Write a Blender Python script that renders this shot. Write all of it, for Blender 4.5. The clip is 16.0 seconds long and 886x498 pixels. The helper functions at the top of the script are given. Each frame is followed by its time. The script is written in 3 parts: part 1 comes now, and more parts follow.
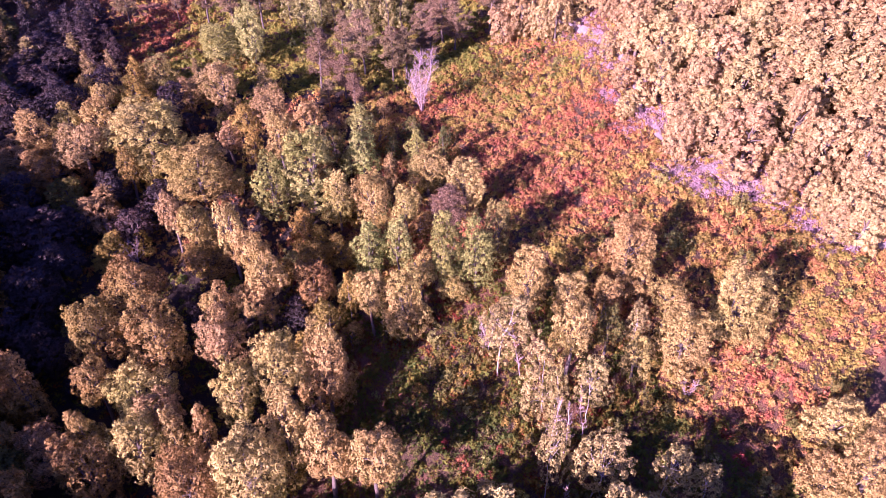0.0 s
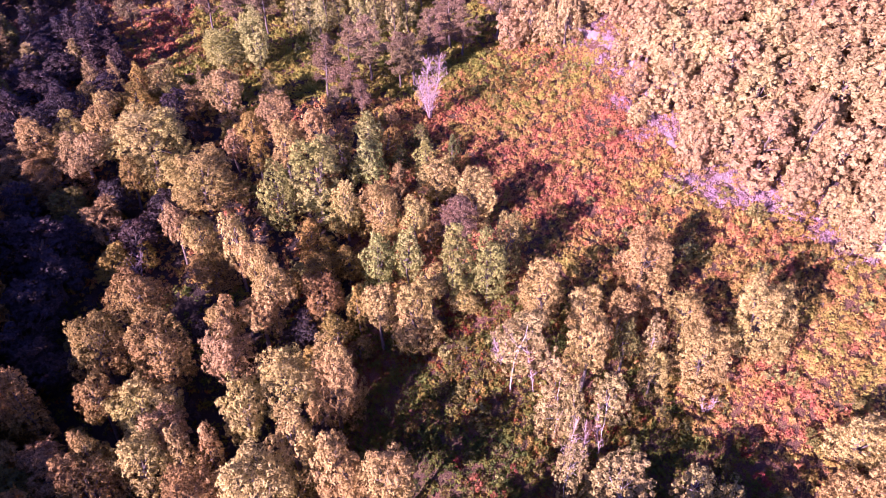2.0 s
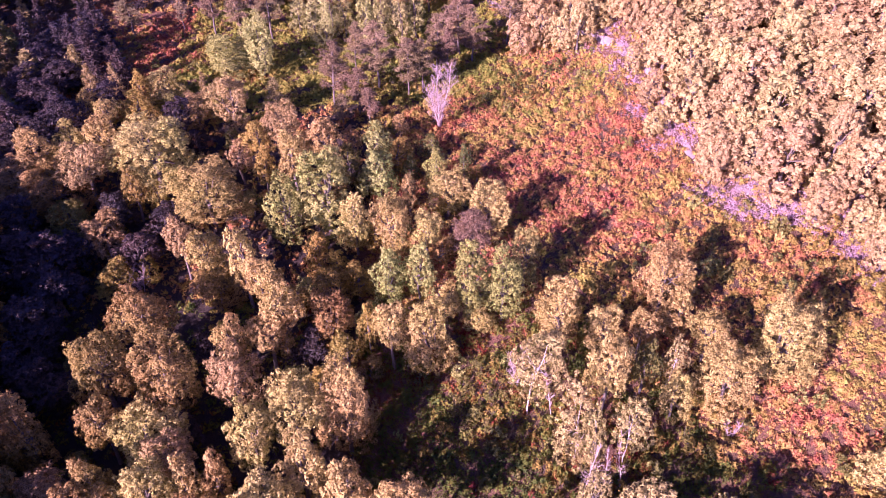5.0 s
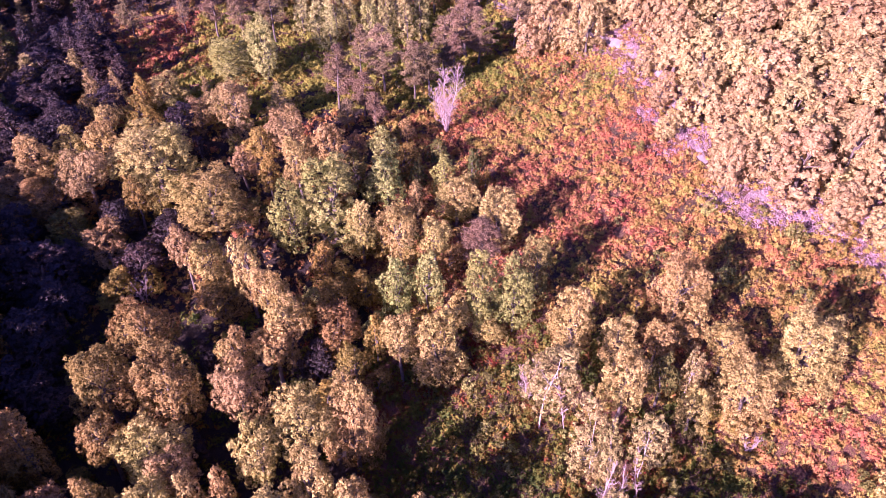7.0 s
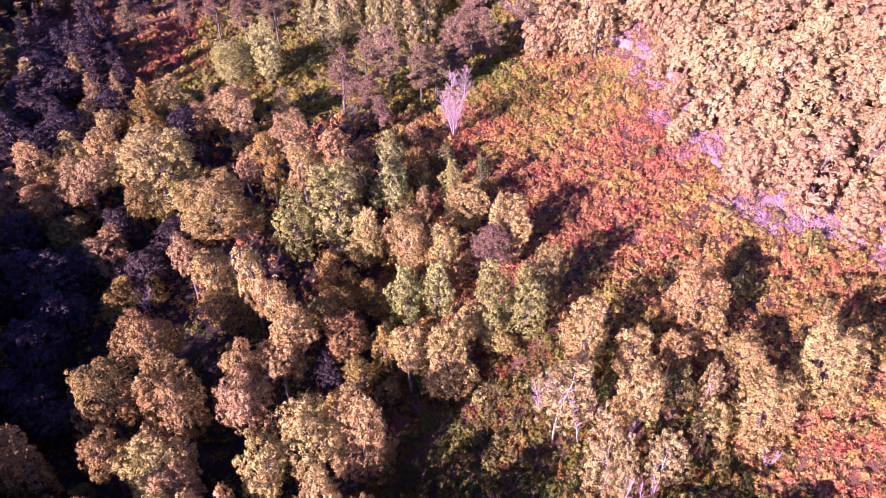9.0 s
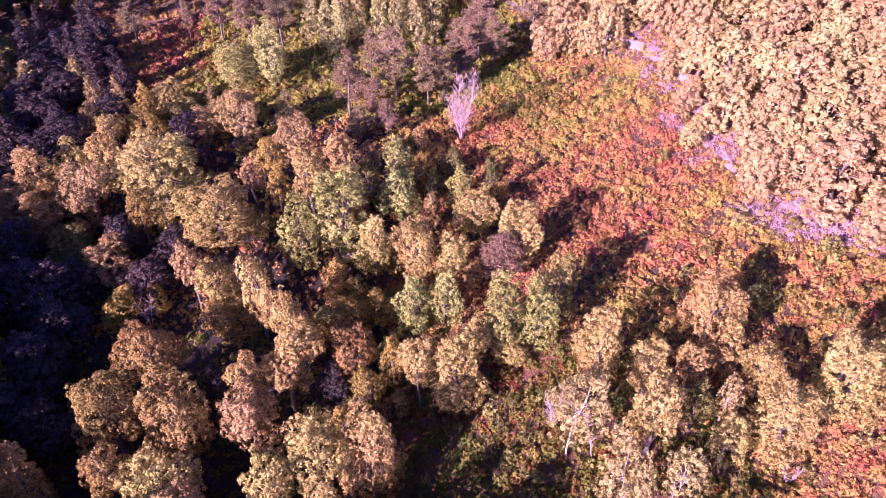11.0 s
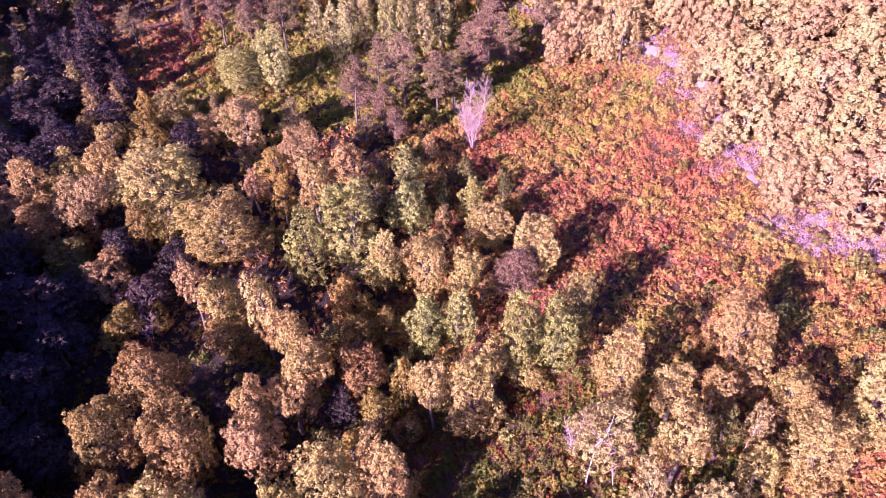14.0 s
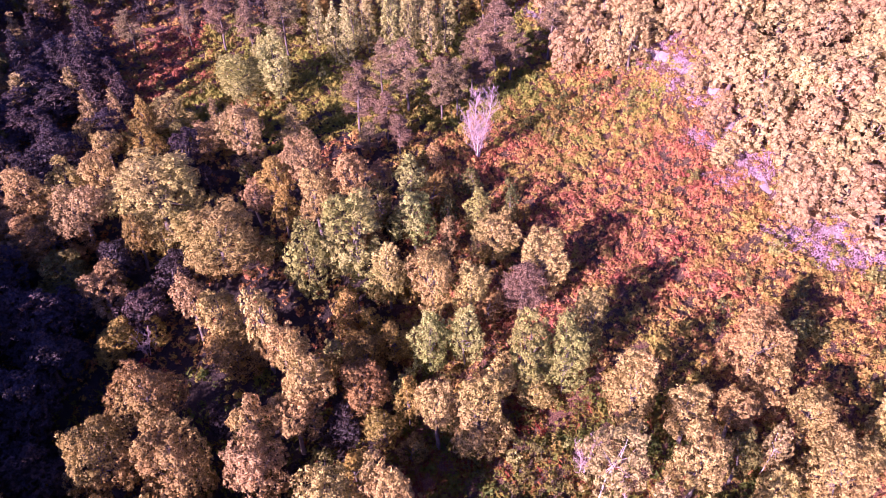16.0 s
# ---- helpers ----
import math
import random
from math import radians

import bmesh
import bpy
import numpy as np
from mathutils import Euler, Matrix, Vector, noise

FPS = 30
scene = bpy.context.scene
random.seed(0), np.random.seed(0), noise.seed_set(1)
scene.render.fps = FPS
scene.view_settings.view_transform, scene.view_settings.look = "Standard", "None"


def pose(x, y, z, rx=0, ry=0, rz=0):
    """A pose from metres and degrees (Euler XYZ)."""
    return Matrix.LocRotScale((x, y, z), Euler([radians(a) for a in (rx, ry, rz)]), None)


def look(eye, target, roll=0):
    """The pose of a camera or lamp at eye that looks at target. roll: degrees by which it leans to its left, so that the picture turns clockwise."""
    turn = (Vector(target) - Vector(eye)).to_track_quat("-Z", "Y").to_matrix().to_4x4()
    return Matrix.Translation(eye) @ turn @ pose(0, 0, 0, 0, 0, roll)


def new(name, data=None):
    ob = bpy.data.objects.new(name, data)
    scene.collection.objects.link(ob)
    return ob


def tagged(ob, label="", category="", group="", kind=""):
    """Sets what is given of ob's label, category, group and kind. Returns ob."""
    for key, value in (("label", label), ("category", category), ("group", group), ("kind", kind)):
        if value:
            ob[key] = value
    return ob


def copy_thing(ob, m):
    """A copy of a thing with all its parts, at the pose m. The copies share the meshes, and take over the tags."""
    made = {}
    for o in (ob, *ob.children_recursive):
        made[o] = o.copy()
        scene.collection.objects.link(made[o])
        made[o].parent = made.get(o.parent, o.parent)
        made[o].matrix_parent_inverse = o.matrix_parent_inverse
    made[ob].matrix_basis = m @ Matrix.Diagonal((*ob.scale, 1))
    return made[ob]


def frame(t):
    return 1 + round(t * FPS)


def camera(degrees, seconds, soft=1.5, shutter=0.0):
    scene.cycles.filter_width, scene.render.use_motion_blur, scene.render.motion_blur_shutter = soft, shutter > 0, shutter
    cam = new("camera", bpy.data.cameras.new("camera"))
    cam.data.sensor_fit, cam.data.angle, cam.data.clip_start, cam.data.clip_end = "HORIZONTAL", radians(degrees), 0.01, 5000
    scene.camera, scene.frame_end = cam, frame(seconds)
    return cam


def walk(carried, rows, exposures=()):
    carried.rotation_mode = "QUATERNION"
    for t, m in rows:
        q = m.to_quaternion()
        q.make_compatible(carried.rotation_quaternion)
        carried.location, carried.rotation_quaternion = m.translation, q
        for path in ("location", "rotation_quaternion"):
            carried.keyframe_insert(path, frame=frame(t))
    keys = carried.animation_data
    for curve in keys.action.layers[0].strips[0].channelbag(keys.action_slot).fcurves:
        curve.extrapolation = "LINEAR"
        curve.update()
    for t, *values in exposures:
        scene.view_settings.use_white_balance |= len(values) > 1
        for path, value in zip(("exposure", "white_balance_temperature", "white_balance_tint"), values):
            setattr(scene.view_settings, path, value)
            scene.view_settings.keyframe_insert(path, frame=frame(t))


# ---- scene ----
cam = camera(61.2, 16.0, soft=0.6)
PATH = [
    (0, (-3.100, -8.269, 59.263), (-3.484, 36.844, 19.707), -0.31),
    (1, (-3.790, -7.096, 59.184), (-4.180, 38.031, 19.644), -0.38),
    (2, (-4.430, -5.919, 59.073), (-4.771, 39.198, 19.521), -0.30),
    (3, (-5.006, -4.749, 58.939), (-5.301, 40.348, 19.364), -0.23),
    (4, (-5.517, -3.593, 58.787), (-5.798, 41.480, 19.186), -0.22),
    (5, (-5.971, -2.453, 58.622), (-6.279, 42.593, 18.989), -0.29),
    (6, (-6.383, -1.326, 58.446), (-6.755, 43.684, 18.773), -0.43),
    (7, (-6.768, -0.207, 58.262), (-7.229, 44.757, 18.537), -0.61),
    (8, (-7.146, 0.910, 58.069), (-7.704, 45.816, 18.280), -0.79),
    (9, (-7.533, 2.035, 57.868), (-8.182, 46.874, 18.005), -0.96),
    (10, (-7.939, 3.176, 57.660), (-8.663, 47.943, 17.717), -1.08),
    (11, (-8.369, 4.343, 57.442), (-9.144, 49.042, 17.424), -1.16),
    (12, (-8.815, 5.543, 57.216), (-9.621, 50.185, 17.135), -1.20),
    (13, (-9.260, 6.781, 56.979), (-10.082, 51.385, 16.858), -1.22),
    (14, (-9.667, 8.060, 56.733), (-10.505, 52.650, 16.595), -1.24),
    (15, (-9.985, 9.380, 56.479), (-10.853, 53.972, 16.344), -1.27),
    (16, (-10.138, 10.736, 56.217), (-11.071, 55.328, 16.084), -1.30),
]
walk(cam, [(t, look(eye, target, roll)) for t, eye, target, roll in PATH], [(0, 1.57, 5300, 118), (16, 1.57, 5300, 118)])

# ---- light: a low autumn sun from behind and to one side, a clear sky ----
SUN_FROM = Vector((-0.70, -0.714, 0)).normalized()
SUN_HEIGHT = radians(23)
world = bpy.data.worlds.new("sky")
scene.world = world
world.use_nodes = True
sky = world.node_tree.nodes.new("ShaderNodeTexSky")
sky.sky_type, sky.sun_disc = "NISHITA", False
sky.air_density, sky.dust_density, sky.ozone_density = 0.7, 0.2, 4.0
sky.sun_elevation, sky.sun_rotation = SUN_HEIGHT, math.atan2(SUN_FROM.x, SUN_FROM.y) % (2 * math.pi)
backdrop = world.node_tree.nodes["Background"]
world.node_tree.links.new(sky.outputs[0], backdrop.inputs[0])
backdrop.inputs[1].default_value = 0.054
sun = new("sun", bpy.data.lights.new("sun", "SUN"))
sun.data.energy, sun.data.angle, sun.data.color = 5.0, radians(0.5), (1.0, 0.905, 0.49)
sun_at = SUN_FROM * math.cos(SUN_HEIGHT) + Vector((0, 0, math.sin(SUN_HEIGHT)))
sun.matrix_world = look(sun_at * 100, (0, 0, 0))


# ---- the lie of the land ----
def soft(v, s):
    """A ramp with a rounded foot."""
    return s * np.logaddexp(0, v / s)


def ease(a, b, v):
    t = np.clip((v - a) / (b - a), 0, 1)
    return t * t * (3 - 2 * t)


def ground(x, y):
    """Height of the ground: a valley floor that falls towards the camera, a hollow under the wood, a hill behind the track."""
    x, y = np.asarray(x, float), np.asarray(y, float)
    ys = [-400, 0, 20, 30, 40, 50, 60, 70, 80, 90, 110, 150, 300, 1500]
    zs = [-60, -17, -13, -10.7, -8.2, -5, -2.4, -0.9, 0, 0.2, 1.2, 5, 25, 90]
    z = (np.interp(y - 4, ys, zs) + np.interp(y, ys, zs) + np.interp(y + 4, ys, zs)) / 3
    z = z + (0.12 - 0.05 * ease(45, 72, y)) * soft(np.minimum(x, 150) - 6, 4)
    z = z - 4 * ease(2, -16, x) * ease(90, 68, y)
    z = z + 0.33 * soft(np.minimum(0.6 * x + 0.8 * y - 80, 160), 3) * ease(2, 22, x)
    return z + 0.12 * np.sin(0.7 * x + 0.3 * y) + 0.1 * np.sin(0.9 * y - 0.4 * x)


# ---- materials ----
def node_material(name):
    mat = bpy.data.materials.new(name)
    mat.use_nodes = True
    tree = mat.node_tree
    tree.nodes.clear()
    out = tree.nodes.new("ShaderNodeOutputMaterial")
    return mat, tree, out


def noise_of(tree, vector, scale, detail=3.0, rough=0.55):
    n = tree.nodes.new("ShaderNodeTexNoise")
    n.inputs["Scale"].default_value, n.inputs["Detail"].default_value, n.inputs["Roughness"].default_value = scale, detail, rough
    tree.links.new(vector, n.inputs["Vector"])
    return n.outputs["Fac"]


def ramp_of(tree, fac, stops):
    r = tree.nodes.new("ShaderNodeValToRGB")
    while len(r.color_ramp.elements) < len(stops):
        r.color_ramp.elements.new(0.5)
    for e, (at, colour) in zip(r.color_ramp.elements, stops):
        e.position, e.color = at, (*colour, 1)
    tree.links.new(fac, r.inputs[0])
    return r.outputs[0]


def mix_of(tree, fac, a, b, how="MIX"):
    m = tree.nodes.new("ShaderNodeMix")
    m.data_type, m.blend_type = "RGBA", how
    for value, socket in ((fac, m.inputs[0]), (a, m.inputs[6]), (b, m.inputs[7])):
        if isinstance(value, (int, float)):
            socket.default_value = value
        elif isinstance(value, tuple):
            socket.default_value = (*value, 1)
        else:
            tree.links.new(value, socket)
    return m.outputs[2]


def math_of(tree, how, a, b=0.0):
    m = tree.nodes.new("ShaderNodeMath")
    m.operation = how
    for value, socket in ((a, m.inputs[0]), (b, m.inputs[1])):
        if isinstance(value, (int, float)):
            socket.default_value = value
        else:
            tree.links.new(value, socket)
    return m.outputs[0]


def tilted(tree, normal, colour, much):
    """Normals that turn from leaflet to leaflet by the cells' random colours."""
    off, wide, total, out = (tree.nodes.new("ShaderNodeVectorMath") for k in range(4))
    off.operation, wide.operation, total.operation, out.operation = "SUBTRACT", "SCALE", "ADD", "NORMALIZE"
    tree.links.new(colour, off.inputs[0])
    off.inputs[1].default_value = (0.5, 0.5, 0.5)
    tree.links.new(off.outputs[0], wide.inputs[0])
    wide.inputs["Scale"].default_value = much
    tree.links.new(normal, total.inputs[0])
    tree.links.new(wide.outputs[0], total.inputs[1])
    tree.links.new(total.outputs[0], out.inputs[0])
    return out.outputs[0]


def leaf_material(name, main, other, third, glow=0.16, leaflet=6.0, cover=0.62, vary=1.0):
    """Leaves in three blended colours: by clump, by tree and by leaf, letting some light through."""
    mat, tree, out = node_material(name)
    geo, info = tree.nodes.new("ShaderNodeNewGeometry"), tree.nodes.new("ShaderNodeObjectInfo")
    clump = noise_of(tree, geo.outputs["Position"], 0.55, 2)
    spot = noise_of(tree, geo.outputs["Position"], 0.13, 1)
    by_clump = ramp_of(tree, math_of(tree, "ADD", clump, math_of(tree, "MULTIPLY", math_of(tree, "SUBTRACT", info.outputs["Random"], 0.5), 0.3)),
                       [(0.38, main), (0.62, other)])
    by_place = ramp_of(tree, spot, [(0.42, (0, 0, 0)), (0.68, (0.75, 0.75, 0.75))])
    colour = mix_of(tree, by_place, by_clump, third)
    cells = tree.nodes.new("ShaderNodeTexVoronoi")
    cells.inputs["Scale"].default_value = leaflet
    tree.links.new(geo.outputs["Position"], cells.inputs["Vector"])
    each = tree.nodes.new("ShaderNodeSeparateColor")
    tree.links.new(cells.outputs["Color"], each.inputs[0])
    bright = math_of(tree, "ADD", math_of(tree, "MULTIPLY", geo.outputs["Random Per Island"], 0.45 * vary), 0.93 - 0.65 * vary)
    bright = math_of(tree, "ADD", bright, math_of(tree, "MULTIPLY", each.outputs[0], 0.86 * vary))
    patch = math_of(tree, "SUBTRACT", noise_of(tree, geo.outputs["Position"], 0.24, 1), 0.5)
    bright = math_of(tree, "ADD", bright, math_of(tree, "MULTIPLY", patch, 0.7))
    shade = tree.nodes.new("ShaderNodeHueSaturation")
    tree.links.new(bright, shade.inputs["Value"])
    tree.links.new(math_of(tree, "ADD", 0.485, math_of(tree, "MULTIPLY", info.outputs["Random"], 0.03)), shade.inputs["Hue"])
    tree.links.new(colour, shade.inputs["Color"])
    front, back, both = (tree.nodes.new(n) for n in ("ShaderNodeBsdfPrincipled", "ShaderNodeBsdfTranslucent", "ShaderNodeMixShader"))
    tilt = tilted(tree, geo.outputs["Normal"], cells.outputs["Color"], 1.25 * vary)
    tree.links.new(tilt, front.inputs["Normal"])
    tree.links.new(tilt, back.inputs["Normal"])
    front.inputs["Roughness"].default_value = 0.6
    front.inputs["Specular IOR Level"].default_value = 0.28
    tree.links.new(shade.outputs[0], front.inputs["Base Color"])
    tree.links.new(shade.outputs[0], back.inputs["Color"])
    both.inputs[0].default_value = glow
    tree.links.new(front.outputs[0], both.inputs[1])
    tree.links.new(back.outputs[0], both.inputs[2])
    gap, leafy = tree.nodes.new("ShaderNodeBsdfTransparent"), tree.nodes.new("ShaderNodeMixShader")
    tree.links.new(math_of(tree, "LESS_THAN", cells.outputs["Distance"], cover), leafy.inputs[0])
    tree.links.new(gap.outputs[0], leafy.inputs[1])
    tree.links.new(both.outputs[0], leafy.inputs[2])
    tree.links.new(leafy.outputs[0], out.inputs[0])
    return mat


def bark_material(name, light, dark, scale=6.0):
    mat, tree, out = node_material(name)
    geo = tree.nodes.new("ShaderNodeNewGeometry")
    grain = noise_of(tree, geo.outputs["Position"], scale, 4)
    stain = noise_of(tree, geo.outputs["Position"], scale * 0.2, 2)
    colour = mix_of(tree, math_of(tree, "MULTIPLY", stain, 0.4), ramp_of(tree, grain, [(0.35, dark), (0.6, light)]), dark)
    skin = tree.nodes.new("ShaderNodeBsdfPrincipled")
    skin.inputs["Roughness"].default_value = 0.85
    tree.links.new(colour, skin.inputs["Base Color"])
    bump = tree.nodes.new("ShaderNodeBump")
    bump.inputs["Strength"].default_value, bump.inputs["Distance"].default_value = 0.4, 0.02
    tree.links.new(grain, bump.inputs["Height"])
    tree.links.new(bump.outputs[0], skin.inputs["Normal"])
    tree.links.new(skin.outputs[0], out.inputs[0])
    return mat


LEAF = {
    "tan": leaf_material("leaf_tan", (0.514, 0.374, 0.091), (0.589, 0.449, 0.119), (0.46, 0.401, 0.0713)),
    "russet": leaf_material("leaf_russet", (0.37, 0.232, 0.0518), (0.43, 0.29, 0.0666), (0.33, 0.26, 0.0407)),
    "rose": leaf_material("leaf_rose", (0.471, 0.316, 0.1), (0.546, 0.385, 0.128), (0.439, 0.321, 0.082)),
    "gold": leaf_material("leaf_gold", (0.385, 0.279, 0.0356), (0.449, 0.299, 0.0396), (0.3, 0.25, 0.0396)),
    "brown": leaf_material("leaf_olive_brown", (0.417, 0.278, 0.0633), (0.471, 0.332, 0.0792), (0.353, 0.3, 0.0475)),
    "lime": leaf_material("leaf_yellow_green", (0.31, 0.32, 0.055), (0.38, 0.385, 0.075), (0.25, 0.265, 0.04)),
    "khaki": leaf_material("leaf_khaki", (0.353, 0.31, 0.0633), (0.417, 0.353, 0.0792), (0.289, 0.278, 0.0475)),
    "green": leaf_material("leaf_sage_green", (0.379, 0.395, 0.083), (0.467, 0.467, 0.113), (0.301, 0.345, 0.0523)),
    "olive": leaf_material("leaf_olive", (0.182, 0.183, 0.0317), (0.268, 0.221, 0.0396), (0.128, 0.164, 0.0356)),
    "pale": leaf_material("leaf_pale_buff", (0.492, 0.396, 0.119), (0.449, 0.38, 0.103), (0.514, 0.396, 0.127)),
    # Dusk: the wood's shade is put into this leaf colour.
    "dusk": leaf_material("leaf_shade_darkened", (0.06, 0.046, 0.043), (0.10, 0.06, 0.043), (0.05, 0.046, 0.046)),
    "pine": leaf_material("pine_needles", (0.3, 0.209, 0.0995), (0.364, 0.246, 0.114), (0.257, 0.203, 0.0713), 0.1, 9.0, 0.55),
    "spruce": leaf_material("spruce_needles", (0.364, 0.27, 0.0792), (0.428, 0.308, 0.0947), (0.278, 0.221, 0.0633), 0.15, 8.0, 0.6),
    "poplar": leaf_material("leaf_poplar", (0.492, 0.471, 0.135), (0.567, 0.524, 0.165), (0.385, 0.385, 0.0871)),
    "hill": leaf_material("leaf_hill_oak", (0.575, 0.445, 0.155), (0.62, 0.485, 0.17), (0.575, 0.42, 0.158), 0.34, 6.0, 0.8, 0.7),
    "crimson": leaf_material("leaf_crimson", (0.30, 0.07, 0.037), (0.36, 0.11, 0.0444), (0.26, 0.06, 0.037)),
    "orange": leaf_material("leaf_orange", (0.48, 0.36, 0.05), (0.51, 0.375, 0.055), (0.43, 0.33, 0.05)),
}
BARK = bark_material("grey_brown_bark", (0.22, 0.18, 0.14), (0.09, 0.07, 0.055))
PALE_BARK = bark_material("white_birch_bark", (0.72, 0.68, 0.64), (0.35, 0.31, 0.28))
DEAD_WOOD = bark_material("bleached_dead_wood", (0.56, 0.43, 0.38), (0.40, 0.30, 0.27))


# ---- mesh helpers ----
def raw_mesh(name, verts, faces, corners, material):
    """A mesh out of arrays of points and of faces that all have the same number of corners."""
    mesh = bpy.data.meshes.new(name)
    verts, faces = np.asarray(verts, np.float32), np.asarray(faces, np.int32)
    mesh.vertices.add(len(verts))
    mesh.vertices.foreach_set("co", verts.ravel())
    mesh.loops.add(faces.size)
    mesh.loops.foreach_set("vertex_index", faces.ravel())
    mesh.polygons.add(len(faces))
    mesh.polygons.foreach_set("loop_start", np.arange(0, faces.size, corners, dtype=np.int32))
    mesh.update(calc_edges=True)
    mesh.materials.append(material)
    return mesh


def unit(v):
    return v / np.maximum(np.linalg.norm(v, axis=-1, keepdims=True), 1e-9)


def leaf_arrays(rng, at, facing, size, slim=0.62, kite=True):
    """Leaves at the given points: kites folded a little along the rib, or single triangles."""
    n = len(at)
    side = unit(np.cross(facing, rng.normal(size=(n, 3))))
    along = np.cross(facing, side)
    s = (size * rng.uniform(0.7, 1.3, n))[:, None]
    if kite:
        v = np.stack([at - along * s * 0.5, at + side * s * slim * 0.5 + facing * s * 0.12,
                      at + along * s * 0.5, at - side * s * slim * 0.5 + facing * s * 0.12], 1)
        return v.reshape(-1, 3), np.arange(4 * n).reshape(n, 4)
    v = np.stack([at - along * s * 0.45 - side * s * slim * 0.55, at - along * s * 0.45 + side * s * slim * 0.55, at + along * s * 0.6], 1)
    return v.reshape(-1, 3), np.arange(3 * n).reshape(n, 3)


def tube(points, radii, sides=6):
    """A tapered tube along points, closed by its narrowing; returns points and quads."""
    points = [Vector(p) for p in points]
    verts, faces = [], []
    for i, (p, r) in enumerate(zip(points, radii)):
        way = (points[min(i + 1, len(points) - 1)] - points[max(i - 1, 0)]).normalized()
        a = way.orthogonal().normalized()
        b = way.cross(a)
        for k in range(sides):
            w = 2 * math.pi * k / sides
            verts.append(p + (a * math.cos(w) + b * math.sin(w)) * r)
    for i in range(len(points) - 1):
        for k in range(sides):
            j = (k + 1) % sides
            faces.append((i * sides + k, i * sides + j, (i + 1) * sides + j, (i + 1) * sides + k))
    return verts, faces


def joined(pieces):
    verts, faces = [], []
    for v, f in pieces:
        n = len(verts)
        verts += [tuple(p) for p in v]
        faces += [tuple(i + n for i in q) for q in f]
    return verts, faces


def wood_mesh(name, pieces, material):
    verts, faces = joined(pieces)
    mesh = raw_mesh(name, verts, faces, 4, material)
    mesh.polygons.foreach_set("use_smooth", [True] * len(mesh.polygons))
    return mesh


def bent(rng, a, b, sag=0.12, n=5):
    """Points from a to b on a slightly crooked way."""
    a, b = np.array(a, float), np.array(b, float)
    length = np.linalg.norm(b - a)
    pts = [a + (b - a) * k / (n - 1) for k in range(n)]
    return [p + (rng.normal(size=3) * sag * length * 0.25 if 0 < k < n - 1 else 0) for k, p in enumerate(pts)]


# ---- tree models: each is a trunk with limbs and a crown of leaves in clumps ----
def crown_arrays(rng, radius, half, centre, leaves, clump, leaf, lobes=7, kite=True, fill=0.12, taper=0.3):
    """A broken crown: lobes round a core, small round tufts of leaves over the lobes. Also gives the middles of the lobes."""
    mids, sizes = [np.zeros(3)], [0.66]
    turn = rng.uniform(0, 6.28)
    for k in range(lobes):
        az = turn + 2 * math.pi * k * 0.382 * 1.618 + rng.uniform(-0.4, 0.4)
        up = rng.uniform(-0.95, 1.2)
        far = rng.uniform(0.52, 0.78)
        mids.append(np.array([math.cos(az) * far * math.cos(up), math.sin(az) * far * math.cos(up), math.sin(up) * far]))
        sizes.append(rng.uniform(0.24, 0.44))
    mids, sizes = np.array(mids), np.array(sizes)
    want = max(12, int(leaves * (1 - fill) / 26))
    spots, count, tries = np.full((want, 3), 99.0), 0, 0
    apart = 1.25 * clump / radius
    while count < want:
        tries += 1
        if tries % 300 == 0:
            apart *= 0.9
        k = rng.choice(len(sizes), p=sizes ** 2 / np.sum(sizes ** 2))
        way = unit(rng.normal(size=3))
        if way[2] < -0.8:
            continue
        p = mids[k] + way * sizes[k]
        if np.any(np.linalg.norm(p - mids, axis=1) < sizes * 0.88):
            continue
        p = p * rng.uniform(0.86, 1.1)
        if np.min(np.sum((spots - p) ** 2, axis=1)) < apart ** 2:
            continue
        spots[count] = p
        count += 1
    spots[:, :2] *= (1 - taper * np.clip(spots[:, 2:3] + 0.2, -0.3, 1.1))
    spots = spots * (radius, radius, half)
    outward = unit(spots + (0, 0, half * 0.25))
    which = rng.integers(0, len(spots), int(leaves * (1 - fill)))
    way = unit(unit(rng.normal(size=(len(which), 3))) + outward[which] * 0.75)
    reach = (clump * rng.uniform(0.65, 1.35, len(spots)))[which] * rng.uniform(0.6, 1.1, len(which))
    at = spots[which] + way * reach[:, None]
    facing = unit(way + outward[which] * 0.25 + rng.normal(size=way.shape) * 0.4)
    inner = int(leaves * fill)
    k = rng.integers(0, len(sizes), inner)
    core = (mids[k] + unit(rng.normal(size=(inner, 3))) * (sizes[k] * rng.uniform(0.5, 0.9, inner))[:, None]) * (radius, radius, half)
    at, facing = np.concatenate([at, core]), np.concatenate([facing, unit(core + rng.normal(size=core.shape))])
    wide = radius / np.percentile(np.hypot(at[:, 0], at[:, 1]), 93)
    low, high = np.percentile(at[:, 2], (2, 98))
    fit = np.array([wide, wide, 2 * half / (high - low)])
    shift = np.array([0, 0, -(low + high) / 2])
    v, f = leaf_arrays(rng, (at + shift) * fit + centre, facing, leaf, kite=kite)
    return v, f, (mids * (radius, radius, half) + shift) * fit * 0.9 + centre


def broadleaf(seed, radius, height, leaves, clump, leaf, lobes=7, kite=True, half_share=0.38, girth=0.035, taper=0.28):
    """Arrays of a broad-leaved tree of that crown radius and height."""
    rng = np.random.default_rng(seed)
    half = height * half_share
    centre = np.array([0, 0, height - half])
    v, f, mids = crown_arrays(rng, radius, half, centre, leaves, clump, leaf, lobes, kite, 0.12, taper)
    base = height * girth
